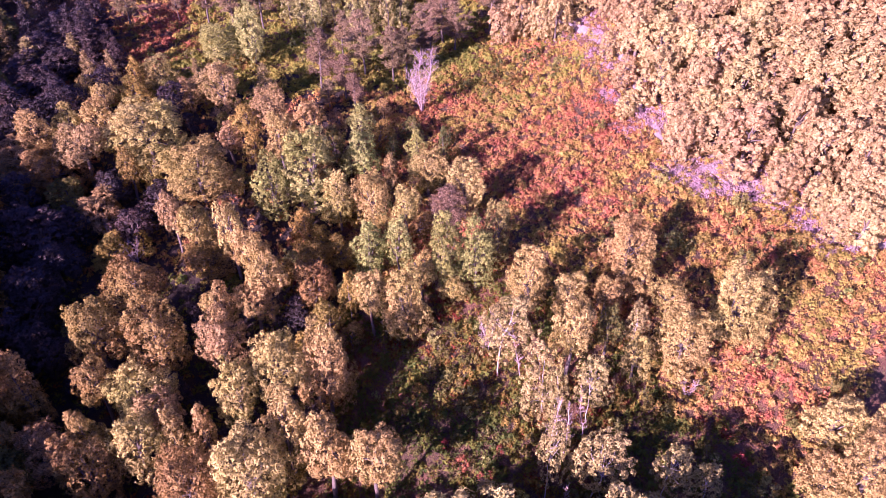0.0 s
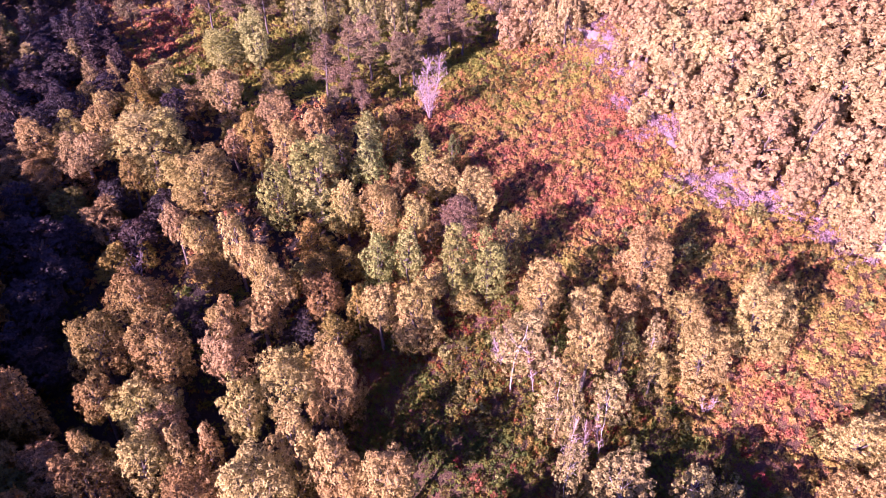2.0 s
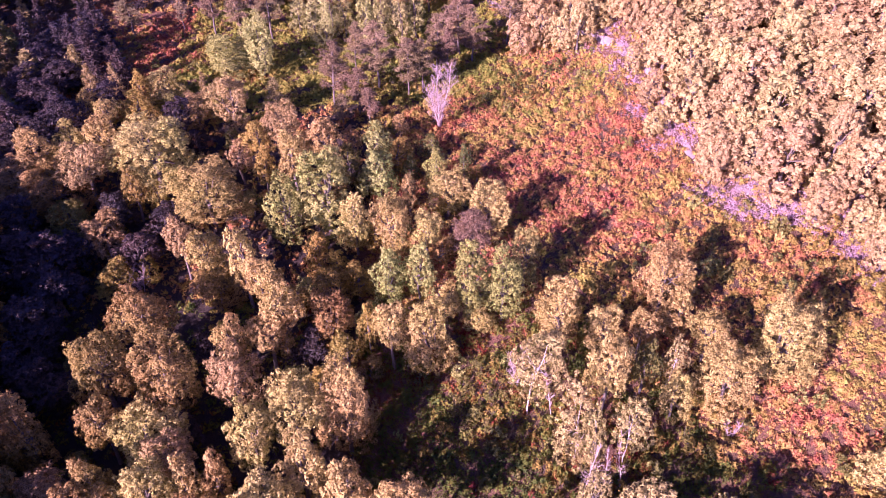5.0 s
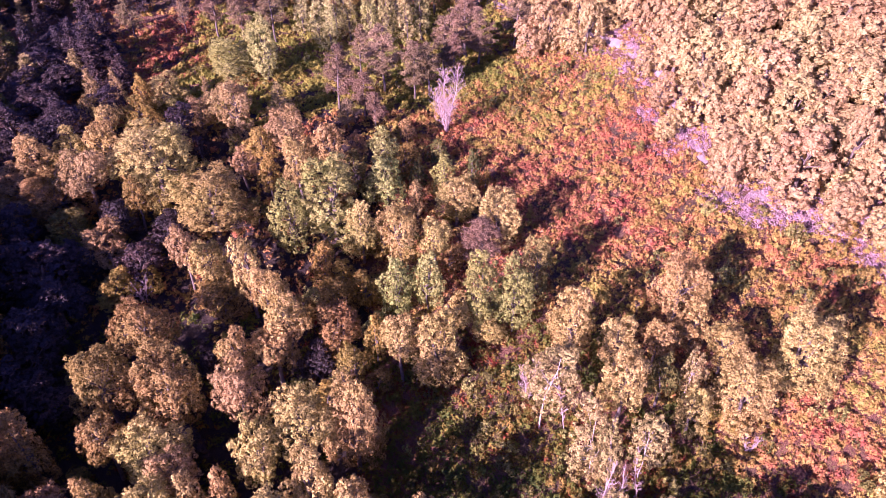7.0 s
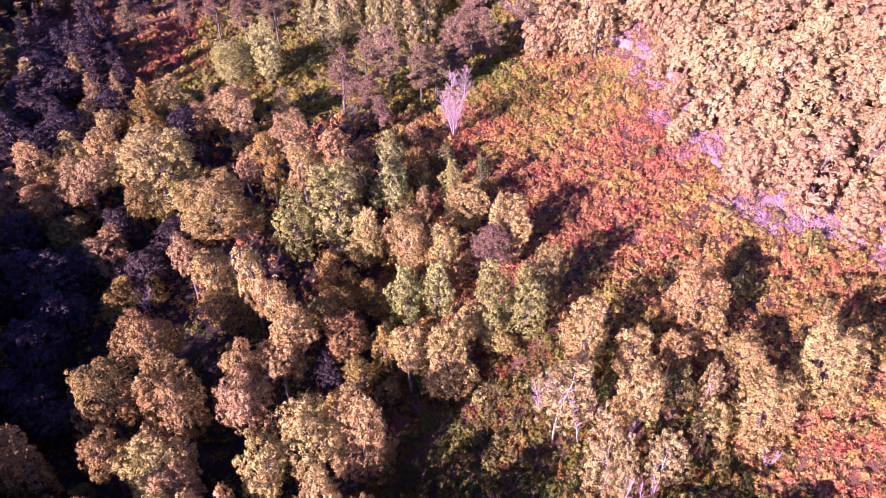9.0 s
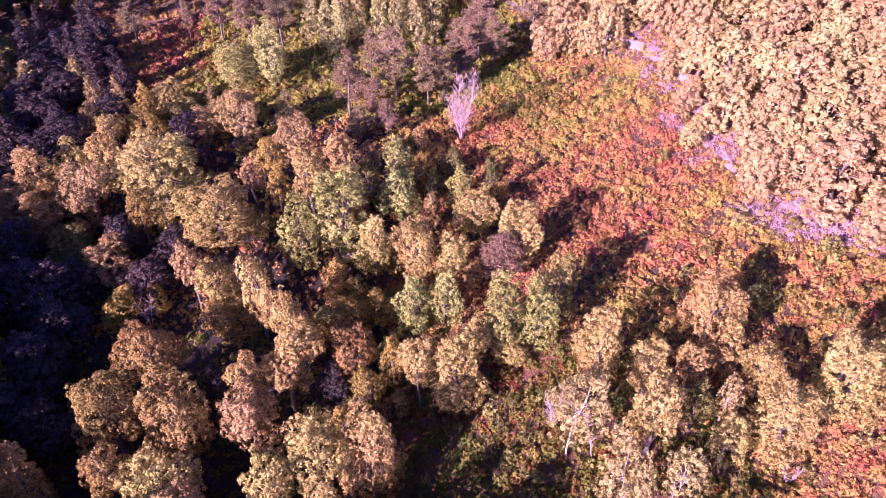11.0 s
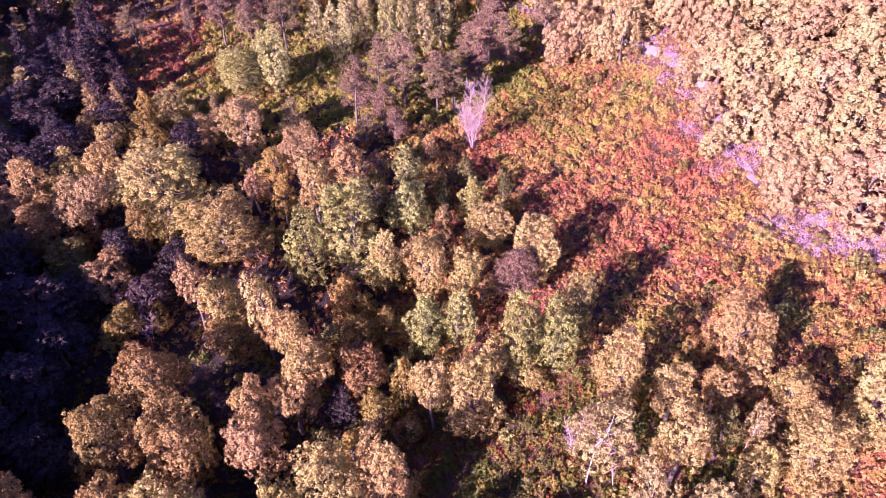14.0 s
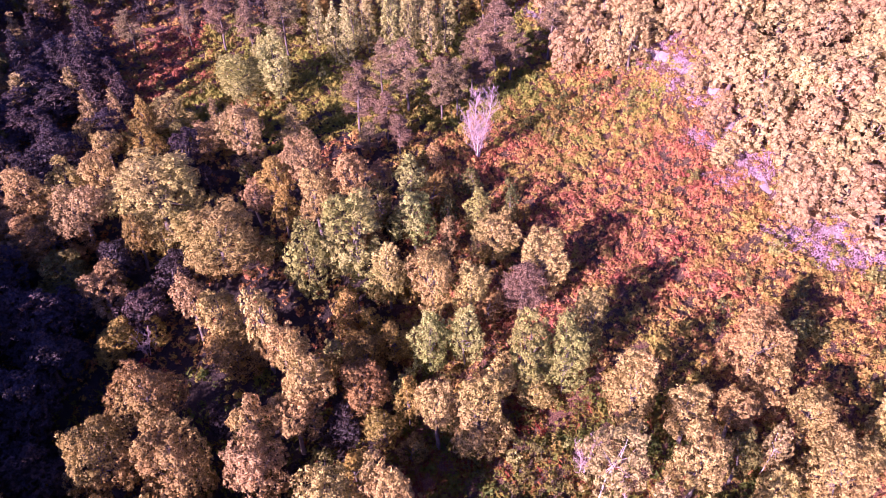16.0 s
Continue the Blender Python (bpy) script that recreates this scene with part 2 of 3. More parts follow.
    fork = np.array([rng.normal() * 0.2, rng.normal() * 0.2, centre[2] - half * 0.7])
    top = centre + (rng.normal() * 0.3, rng.normal() * 0.3, half * 0.6)
    wood = [tube(bent(rng, (0, 0, -0.6), fork, 0.05, 4) + bent(rng, fork, top, 0.1, 4)[1:], np.linspace(base, base * 0.25, 7), 7)]
    for m in mids[1:]:
        wood.append(tube(bent(rng, fork + (top - fork) * rng.uniform(0, 0.5), m, 0.15, 4), np.linspace(base * 0.45, base * 0.12, 4), 5))
    return v, f, wood


def conifer(seed, radius, height, bare, leaves, needle, profile):
    """Arrays of a conifer: whorls of branches with tufts of needles from the bare stem up."""
    rng = np.random.default_rng(seed)
    wood = [tube(bent(rng, (0, 0, -0.6), (rng.normal() * 0.15, rng.normal() * 0.15, height * 0.99), 0.03, 6), np.linspace(height * 0.014, 0.03, 6), 6)]
    at, facing = [], []
    levels = max(8, int(height * (1 - bare) / 0.55))
    for i in range(levels):
        s = i / (levels - 1)
        z = height * (bare + (1 - bare) * s * 0.97)
        reach = radius * profile(s)
        for k in range(rng.integers(5, 8)):
            az = rng.uniform(0, 6.28)
            length = reach * rng.uniform(0.65, 1.12)
            tip = np.array([math.cos(az) * length, math.sin(az) * length, z + length * rng.uniform(0.0, 0.35)])
            root = np.array([0, 0, z - 0.1])
            if length > 0.5:
                wood.append(tube([root, root + (tip - root) * 0.5 + (0, 0, -0.05), tip], (0.045, 0.03, 0.012), 3))
            n = max(6, int(leaves / (levels * 6.5) * (0.35 + length / radius)))
            s2 = rng.uniform(0.25, 1.05, n) ** 0.7
            spot = root + (tip - root) * s2[:, None] + rng.normal(size=(n, 3)) * (0.16, 0.16, 0.12)
            at.append(spot)
            facing.append(unit(rng.normal(size=(n, 3)) * 0.7 + (0, 0, 0.8) + unit(tip - root) * 0.3))
    v, f = leaf_arrays(rng, np.concatenate(at), np.concatenate(facing), needle, 0.5, False)
    return v, f, wood


MODELS = {}


def model(kind, tone, arrays, bark):
    """Keep the meshes of a tree model in one tone of leaf."""
    key = (kind, tone)
    if key not in MODELS:
        v, f, wood = arrays
        MODELS[key] = (wood_mesh("trunk", wood, bark), raw_mesh("crown", v, f, 4 if len(f[0]) == 4 else 3, LEAF[tone]))
    return MODELS[key]


ARRAYS = {}
for i in range(4):
    for depth, share in (("", 0.45), ("_high", 0.34), ("_flat", 0.25)):
        much = 0.4 + share / 0.75
        ARRAYS["large" + depth, i] = (broadleaf(10 + i, 4.0, 13, int(12500 * much), 0.40, 0.32, 15, False, share, 0.03, 0.1), 4.0, 13)
        ARRAYS["medium" + depth, i] = (broadleaf(30 + i, 2.5, 9.5, int(6400 * much), 0.33, 0.285, 11, False, share, 0.03, 0.14), 2.5, 9.5)
        ARRAYS["small" + depth, i] = (broadleaf(50 + i, 1.6, 6.5, int(2600 * much), 0.27, 0.265, 8, False, share, 0.03, 0.15), 1.6, 6.5)
        ARRAYS["slim" + depth, i] = (broadleaf(70 + i, 2.2, 10, int(3600 * much), 0.28, 0.26, 12, False, share, 0.007, 0.2), 2.2, 10)
        ARRAYS["upright" + depth, i] = (broadleaf(60 + i, 2.1, 9, int(5200 * much), 0.29, 0.26, 12, False, share, 0.02, 0.24), 2.1, 9)
    ARRAYS["hill", i] = (broadleaf(90 + i, 2.7, 8, 3000, 0.38, 0.40, 9, False, 0.45, 0.035, 0.06), 2.7, 8)
    ARRAYS["upper", i] = (broadleaf(100 + i, 2.7, 8, 1700, 0.42, 0.52, 9, False, 0.45, 0.035, 0.06), 2.7, 8)
    ARRAYS["bush", i] = (broadleaf(110 + i, 0.9, 1.7, 300, 0.20, 0.26, 4, False, 0.46, 0.02), 0.9, 1.7)
    ARRAYS["low", i] = (broadleaf(120 + i, 1.7, 5, 900, 0.36, 0.40, 5, False, 0.45), 1.7, 5)
    ARRAYS["screen", i] = (broadleaf(130 + i, 3.4, 11, 420, 0.8, 1.4, 6, False), 3.4, 11)
for i in range(3):
    ARRAYS["pine", i] = (conifer(150 + i, 2.0, 10, 0.34, 5600, 0.30, lambda s: min(1.0, 0.55 + 2.2 * s) * (1.04 - s) ** 0.6), 2.0, 10)
    ARRAYS["spruce", i] = (conifer(170 + i, 1.6, 8.5, 0.12, 1500, 0.46, lambda s: (1.02 - s) ** 0.75), 1.6, 8.5)
    ARRAYS["poplar", i] = (broadleaf(190 + i, 1.3, 10.5, 2600, 0.28, 0.28, 8, False, 0.47, 0.013, 0.55), 1.6, 10.5)

planter = np.random.default_rng(5)
FIRST = {}


def plant(kind, tone, name, x, y, radius, height, label, category="tree", group="", bark=None, lean=0.0):
    """One tree as a thing of its own, with its trunk and its crown."""
    count = sum(1 for key in ARRAYS if key[0] == kind)
    i = int(planter.integers(0, count))
    arrays, model_radius, model_height = ARRAYS[kind, i]
    wide, tall = radius / model_radius, height / model_height
    turn = Euler((radians(lean) * float(planter.normal()), radians(lean) * float(planter.normal()), float(planter.uniform(0, 6.28))))
    m = Matrix.LocRotScale((x, y, float(ground(x, y)) - 0.05), turn, (wide, wide, tall))
    key = (kind, i, tone, name)
    if key in FIRST:
        first = FIRST[key]
        thing = copy_thing(first, m @ Matrix.Diagonal((*(1 / v for v in first.scale), 1)))
    else:
        trunk, crown = model((kind, i), tone, arrays, bark or BARK)
        thing = new(name)
        new("trunk", trunk).parent = thing
        new("crown", crown).parent = thing
        thing.matrix_basis = m
        FIRST[key] = thing
    return tagged(thing, label, category, group)


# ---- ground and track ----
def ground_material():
    mat, tree, out = node_material("meadow_soil_with_wood_shade")
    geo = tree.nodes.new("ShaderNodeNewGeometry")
    pos = geo.outputs["Position"]
    patch, fine, blot = noise_of(tree, pos, 0.12, 3), noise_of(tree, pos, 8.0, 6, 0.8), noise_of(tree, pos, 2.2, 6, 0.75)
    soil = ramp_of(tree, fine, [(0.38, (0.05, 0.032, 0.022)), (0.50, (0.12, 0.066, 0.036)), (0.62, (0.25, 0.17, 0.055))])
    red = ramp_of(tree, fine, [(0.38, (0.20, 0.07, 0.045)), (0.50, (0.34, 0.13, 0.07)), (0.62, (0.46, 0.24, 0.09))])
    colour = mix_of(tree, ramp_of(tree, patch, [(0.42, (0, 0, 0)), (0.62, (0.6, 0.6, 0.6))]), soil, red)
    # Leaf floor under the wood, its colour darkened to paint in the shade.
    shaded_litter = ramp_of(tree, fine, [(0.36, (0.022, 0.016, 0.012)), (0.52, (0.05, 0.033, 0.022)), (0.66, (0.10, 0.065, 0.035))])
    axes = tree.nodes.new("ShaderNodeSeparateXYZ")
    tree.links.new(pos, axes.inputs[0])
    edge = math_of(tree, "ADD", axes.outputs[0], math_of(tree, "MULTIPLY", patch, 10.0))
    wood_shade = ramp_of(tree, math_of(tree, "MULTIPLY", math_of(tree, "ADD", edge, 16.0), 0.1), [(0.3, (1, 1, 1)), (0.7, (0, 0, 0))])
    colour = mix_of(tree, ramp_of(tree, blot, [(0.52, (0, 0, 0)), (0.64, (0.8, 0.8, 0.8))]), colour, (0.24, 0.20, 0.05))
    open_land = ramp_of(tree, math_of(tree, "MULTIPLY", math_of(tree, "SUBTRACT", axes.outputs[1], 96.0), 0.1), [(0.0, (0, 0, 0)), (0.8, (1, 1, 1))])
    colour = mix_of(tree, mix_of(tree, open_land, wood_shade, (0, 0, 0)), colour, shaded_litter)
    skin = tree.nodes.new("ShaderNodeBsdfPrincipled")
    skin.inputs["Roughness"].default_value = 0.95
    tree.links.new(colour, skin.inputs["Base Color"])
    bump = tree.nodes.new("ShaderNodeBump")
    bump.inputs["Strength"].default_value, bump.inputs["Distance"].default_value = 1.0, 0.3
    tree.links.new(math_of(tree, "ADD", fine, blot), bump.inputs["Height"])
    tree.links.new(bump.outputs[0], skin.inputs["Normal"])
    tree.links.new(skin.outputs[0], out.inputs[0])
    return mat


def build_ground():
    near_x, near_y = np.arange(-120, 121, 2.4), np.arange(-20, 181, 2.4)
    xs = np.concatenate([np.linspace(-2500, -135, 40), near_x, np.linspace(135, 2500, 40)])
    ys = np.concatenate([np.linspace(-2500, -35, 40), near_y, np.linspace(195, 3500, 50)])
    gx, gy = np.meshgrid(xs, ys)
    verts = np.stack([gx.ravel(), gy.ravel(), ground(gx, gy).ravel()], 1)
    w = len(xs)
    i = (np.arange(len(ys) - 1)[:, None] * w + np.arange(w - 1)[None, :]).ravel()
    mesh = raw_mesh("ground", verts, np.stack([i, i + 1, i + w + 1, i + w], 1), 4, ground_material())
    mesh.polygons.foreach_set("use_smooth", [True] * len(mesh.polygons))
    return tagged(new("ground", mesh), "uneven valley ground of reddish soil and fallen leaves, wood's shade painted in", "ground", kind="structure")


build_ground()

TRACK = [(-26, 150), (-12, 138), (-4.6, 131.5), (2.2, 127), (9, 119), (14, 111), (18.8, 104.8), (22.5, 99.7), (24.3, 94.4), (24.5, 86.8),
         (26.9, 80), (30.5, 74.4), (36.5, 72.3), (40.7, 69), (43.9, 65), (46.5, 59.6), (52, 56), (62, 52), (80, 47), (110, 40)]


def along(points, step):
    """Points at even steps on a smooth way through the given ones."""
    p = np.array(points, float)
    out = []
    for k in range(len(p) - 1):
        a, b, c, d = p[max(k - 1, 0)], p[k], p[k + 1], p[min(k + 2, len(p) - 1)]
        for t in np.arange(0, 1, step / max(np.linalg.norm(c - b), step)):
            out.append(0.5 * (2 * b + (c - a) * t + (2 * a - 5 * b + 4 * c - d) * t * t + (3 * b - a - 3 * c + d) * t ** 3))
    return np.array(out)


def track_material():
    mat, tree, out = node_material("pale_gravel_track")
    geo = tree.nodes.new("ShaderNodeNewGeometry")
    fine, broad = noise_of(tree, geo.outputs["Position"], 5, 5), noise_of(tree, geo.outputs["Position"], 0.6, 3)
    colour = mix_of(tree, ramp_of(tree, broad, [(0.4, (0, 0, 0)), (0.62, (0.8, 0.8, 0.8))]),
                    ramp_of(tree, fine, [(0.3, (0.25, 0.22, 0.21)), (0.7, (0.42, 0.38, 0.37))]), (0.24, 0.18, 0.14))
    skin = tree.nodes.new("ShaderNodeBsdfPrincipled")
    skin.inputs["Roughness"].default_value = 0.95
    tree.links.new(colour, skin.inputs["Base Color"])
    tree.links.new(skin.outputs[0], out.inputs[0])
    return mat


def build_track():
    way = along(TRACK, 1.0)
    side = unit(np.gradient(way, axis=0))[:, ::-1] * (1, -1)
    rng = np.random.default_rng(3)
    verts, faces = [], []
    for k, (p, s) in enumerate(zip(way, side)):
        half = 0.8 + 0.25 * math.sin(k * 0.37) + rng.normal() * 0.12
        for across in (-1, -0.5, 0, 0.5, 1):
            q = p + s * half * across
            verts.append((q[0], q[1], float(ground(*q)) + 0.07 - 0.09 * abs(across) ** 3))
    for k in range(len(way) - 1):
        for j in range(4):
            faces.append((k * 5 + j, k * 5 + j + 1, k * 5 + j + 6, k * 5 + j + 5))
    mesh = raw_mesh("track", verts, faces, 4, track_material())
    tagged(new("track", mesh), "pale dusty gravel forest track along the wood's edge", "track", kind="structure")


build_track()
EDGE = along(TRACK, 2.0)


def beyond_track(x, y):
    """How far a point lies on the hill's side of the track, in metres; negative on the meadow's side."""
    d = np.hypot(EDGE[:, 0] - x, EDGE[:, 1] - y)
    k = int(np.argmin(d))
    a, b = EDGE[max(k - 1, 0)], EDGE[min(k + 1, len(EDGE) - 1)]
    cross = (b[0] - a[0]) * (y - a[1]) - (b[1] - a[1]) * (x - a[0])
    return float(d[k]) * (1 if cross > 0 else -1)


# ---- the trees of the wood: x, y, crown radius, height, and the crown's half height as a share of it ----
GREEN_a = [
    (-39.7, 104, 4, 7.3, 0.45), (-36.8, 107, 1.4, 8.5, 0.25), (-15.4, 82.5, 1.8, 6.9, 0.34), (-7.4, 78, 1.5, 6.5, 0.45), (-14.7, 76, 2.4, 8.9, 0.34),
    (-21.2, 72.5, 4, 12.5, 0.45), (-12.7, 60.5, 2, 9.3, 0.45), (-9, 60.8, 2, 8.8, 0.45), (-34.9, 104.6, 2.8, 10, 0.45),
]
TAN_a = [
    (-47.9, 97, 2.7, 5.4, 0.45), (-57.4, 91, 1.7, 5.7, 0.34), (-53.5, 88.5, 1.8, 5.7, 0.25), (-60.3, 80, 2.9, 8.5, 0.45), (-56.4, 82.5, 2.1, 7.3, 0.34),
    (-51.7, 82, 2.3, 8.2, 0.34), (-44.2, 79, 5.8, 10.3, 0.45), (-39.8, 92, 2.1, 5, 0.45), (-25.8, 78, 2.2, 9.9, 0.34), (-22.2, 80, 2.6, 9.5, 0.25),
    (-12.5, 87.7, 1.2, 4.1, 0.34), (-5.7, 73, 2.6, 7, 0.45), (-0.9, 68, 2.6, 8.2, 0.45), (-17.3, 69, 2, 9.4, 0.45), (-12.4, 66, 2.3, 11.1, 0.34),
    (-8.3, 66, 2, 7.8, 0.34), (-11.9, 52.5, 2, 10, 0.34), (-7.9, 51.5, 2.7, 10.7, 0.45), (-6.2, 54.5, 1.9, 8.7, 0.25),
]
TAN_b = [
    (-2.6, 55, 1.8, 4.3, 0.45), (-34.4, 63, 2.4, 9.1, 0.25), (-29.4, 61, 1.9, 11.9, 0.25), (-26.6, 58, 2.18, 11.2, 0.25), (-24.1, 54.5, 2.46, 12.1, 0.25),
    (-28.8, 51, 2.09, 10.3, 0.25), (-25.3, 52.5, 2.46, 8.5, 0.25), (-36.4, 42, 3.64, 9.1, 0.34), (-34.3, 35.5, 2.6, 11.9, 0.34), (-31, 36.5, 1.6, 11.8, 0.45),
    (-16.1, 43.5, 3.1, 14.5, 0.45), (-21, 43, 3.4, 12.8, 0.25), (-25.1, 40, 2.3, 13, 0.34), (-28.4, 37.5, 1.6, 10.6, 0.45), (-19.6, 37, 2.8, 13.7, 0.45),
    (-15.1, 34.5, 2.9, 14.3, 0.34), (-10, 32.5, 2.8, 14, 0.25), (6, 53, 2.58, 9.4, 0.45), (10.5, 50.5, 2.12, 8.3, 0.34),
]
TAN_c = [
    (14.5, 50.5, 1.93, 7.3, 0.25), (17.6, 56, 3.04, 9.2, 0.34), (18.6, 53, 1.84, 6.9, 0.45), (21.2, 50, 2.02, 6.8, 0.34), (28, 48, 3.4, 10.1, 0.45),
    (21.6, 45, 3.04, 8.9, 0.45), (17, 44, 1.84, 6.9, 0.45), (9.9, 45, 2.3, 10.6, 0.34), (35.1, 36, 2.7, 7.2, 0.45), (32.8, 31, 2.9, 5.6, 0.45),
    (36.1, 30.4, 3.2, 10, 0.45), (38.3, 34.3, 2.1, 9, 0.45), (-22.9, 32.9, 4, 13, 0.45),
]
GOLD_a = [
    (-50.6, 95, 1.4, 6.7, 0.34), (-50, 91, 2.7, 5.3, 0.34), (-45.9, 74, 1.8, 8.9, 0.34), (-43.1, 74.5, 1, 7.1, 0.34), (-29.7, 78, 1.6, 7.2, 0.34),
    (-2, 78, 0.8, 2.7, 0.34), (-19.3, 65, 1.5, 5.1, 0.45), (-16.5, 62, 2, 6, 0.45), (-21.6, 65, 1.6, 7.4, 0.45), (-14.8, 55, 1.3, 7.7, 0.45),
    (-46.1, 63.4, 2.6, 4.5, 0.45), (-42.2, 64.4, 1.2, 4, 0.45), (-19.4, 60.5, 2.2, 6.5, 0.45),
]
ROSE_a = [
    (-65.9, 88, 1.3, 4.4, 0.34), (-52.2, 76, 3.4, 10.1, 0.25), (-41.4, 90.5, 2.1, 5.5, 0.45), (-36.2, 89.5, 2.8, 8.1, 0.45), (-28, 83.5, 3.1, 8.9, 0.25),
    (-33.2, 80, 1.9, 6.9, 0.34), (-18.7, 84, 1.3, 5, 0.34), (-10.9, 75, 1.2, 5.5, 0.34), (-37.8, 65, 1.8, 9.7, 0.25), (-28.6, 48, 2.64, 10.2, 0.45),
    (-44.7, 36, 2.7, 9.2, 0.34), (-33.7, 39.5, 2.8, 9.8, 0.25), (-61.5, 77.4, 4.3, 6, 0.45), (-49.2, 69.3, 3.1, 6, 0.45),
]
BROWN_a = [
    (-36.1, 73.7, 4.7, 9.2, 0.45),
]
ORANGE_a = [
    (-31, 81, 2, 8.4, 0.25),
]
OLIVE_a = [
    (-8.1, 83, 1.4, 4.2, 0.34), (-10.8, 79, 0.9, 5, 0.34), (14.3, 47, 1.5, 7.9, 0.34), (-53.8, 71.2, 3, 6, 0.45), (-48.2, 34.3, 2.9, 8, 0.45),
    (-3.6, 77.7, 0.9, 6, 0.45),
]
LIME_a = [
    (-26.1, 71, 2.4, 10.1, 0.45), (-3.2, 56, 2.4, 12.3, 0.45), (0.2, 56, 2.2, 10.7, 0.45),
]
PINE_a = [
    (-3.5, 65, 2.6, 7.7), (-58.9, 117.2, 2.2, 7), (-45.2, 117.4, 2.4, 12), (-40.5, 115.8, 2, 9), (-35.3, 115.9, 2.7, 12),
    (-22.7, 95.7, 2.6, 10.5), (-20.4, 104.3, 1.8, 9), (-16.5, 100.6, 2.9, 11), (-18.7, 93.9, 2, 7.5), (-17.1, 91.1, 1.6, 6),
    (-11.8, 98.6, 2.2, 9.5), (-9.7, 99.8, 1.9, 9), (-7.6, 104.1, 2.2, 10), (-5.6, 103.1, 1.8, 8), (-3.8, 110.8, 3.3, 11),
    (-1.9, 108.3, 2.3, 9), (4.1, 113.5, 2.7, 11), (-50.7, 118, 1.1, 7), (-20.8, 90.9, 1.6, 5),
]
RUSSET_a = [
    (-6.4, 65, 1.7, 4.8, 0.45), (-19.2, 55.5, 2.5, 8, 0.45), (-33.2, 61.5, 3, 5.4, 0.45), (-39, 53, 3.46, 11.6, 0.25), (-42.3, 48, 3.19, 11.6, 0.34),
    (-35.8, 48, 3.73, 11.2, 0.45), (-40.9, 42.5, 2.27, 10.3, 0.25), (-48.6, 41.5, 2.46, 12.5, 0.45), (-39.7, 36, 2, 12.8, 0.34), (-39.4, 34, 3.5, 11, 0.45),
    (-29.3, 32.4, 3.4, 11, 0.45), (-57, 75.7, 4.7, 6, 0.45),
]
KHAKI_a = [
    (2.7, 59.5, 2, 9.4, 0.45),
]
PALE_a = [
    (17, 47.5, 1.47, 7.3, 0.34), (2.5, 45, 3.1, 12.4, 0.34), (6.6, 40, 2.5, 11.7, 0.45), (11.7, 40, 2, 11.2, 0.34), (8.4, 39, 1.4, 10.7, 0.34),
    (6.7, 32, 1.7, 11.7, 0.34), (11.1, 32, 3.1, 10.5, 0.34), (18.1, 31.5, 2, 8.9, 0.34), (22.1, 31.4, 1.5, 6, 0.45),
]
DUSK_a = [
    (-59.9, 69.9, 3.3, 8), (-54, 63.2, 4.1, 8), (-53.8, 55.1, 3.7, 8), (-51.3, 59.5, 3.3, 7), (-52.5, 49.2, 3.1, 8),
    (-51.6, 66.4, 2.4, 6), (-43.4, 66.2, 2.8, 6), (-42, 71.8, 2.4, 5), (-65.7, 94.1, 3.6, 5.5), (-64.2, 99.4, 3.7, 5.5),
    (-69.7, 98.1, 3.7, 5.5), (-55.3, 93.3, 2.9, 5.5), (-59, 87.3, 3.4, 7.35), (-66.2, 86.4, 2.9, 7.35), (-65, 109.2, 3.2, 5.5),
    (-68.1, 103.7, 3.8, 5.5), (-68.4, 111.6, 4, 5.5), (-43.7, 87.8, 2.7, 6), (-48.3, 73.1, 2.5, 6), (-51.9, 52.7, 3.2, 7),
    (-34.1, 44, 2.5, 6), (-21.4, 53.4, 1.9, 5),
]
DUSK_b = [
    (-58.1, 63.4, 3, 8), (-49.9, 48.4, 3.1, 7),
]
LITSPRUCE_a = [
    (-58.5, 96.5, 1.7, 6.8), (-55.1, 97, 1.4, 6.7), (-64.3, 111, 1.6, 6.5), (-63.1, 103, 2, 6.5), (-69.3, 101, 2.6, 6.5), (-74.1, 104, 1.8, 8), (-77.1, 118, 1.6, 6.5), (-41.1, 94.5, 1.4, 6.6), (-30.7, 93, 2.1, 6.5), (-10.7, 75, 1.2, 6),
]
POPLAR_a = [
    (-27.7, 113.9, 1.7, 9), (-25.5, 112.7, 1.6, 9), (-22.8, 116, 1.9, 11), (-19.3, 114.1, 1.9, 11), (-16.8, 113.8, 1.8, 10.5),
    (-13.7, 114.6, 1.8, 10.5), (-11.1, 116.3, 1.8, 10), (-30.7, 118, 1.8, 9), (-25.5, 118.1, 1.8, 10), (-15.3, 119.2, 1.8, 10),
    (-18.8, 120.1, 1.8, 10), (-42.3, 120.9, 1.7, 9),
]
HILLEDGE_a = [
    (21.2, 97.4, 1.7, 4.6), (22.6, 91.2, 1.9, 5), (22.2, 85.4, 1.6, 4.2),
    (5.8, 109, 2.3, 7), (9, 110.3, 2.8, 8), (11.7, 106.9, 1.8, 7), (14.3, 105.5, 2.3, 8), (24.8, 99.8, 2.8, 8),
    (28, 93.2, 3.4, 9), (28.6, 82.6, 2.7, 7.5), (27.9, 76.3, 3.4, 8), (26.9, 87.2, 3.2, 8.5),
    (31.1, 82.4, 3.2, 9), (32.3, 75.5, 3.4, 8), (35.7, 77.4, 2.7, 8), (34.2, 87.3, 3.7, 9), (43.7, 61, 2.5, 7),
    (44.4, 57.9, 2.4, 7.5), (45.6, 63.6, 2.5, 7.5), (46.7, 59.3, 2.9, 7.5),
]


def size_class(kind, r, share):
    """The model that suits a tree: its size, and how deep its crown hangs."""
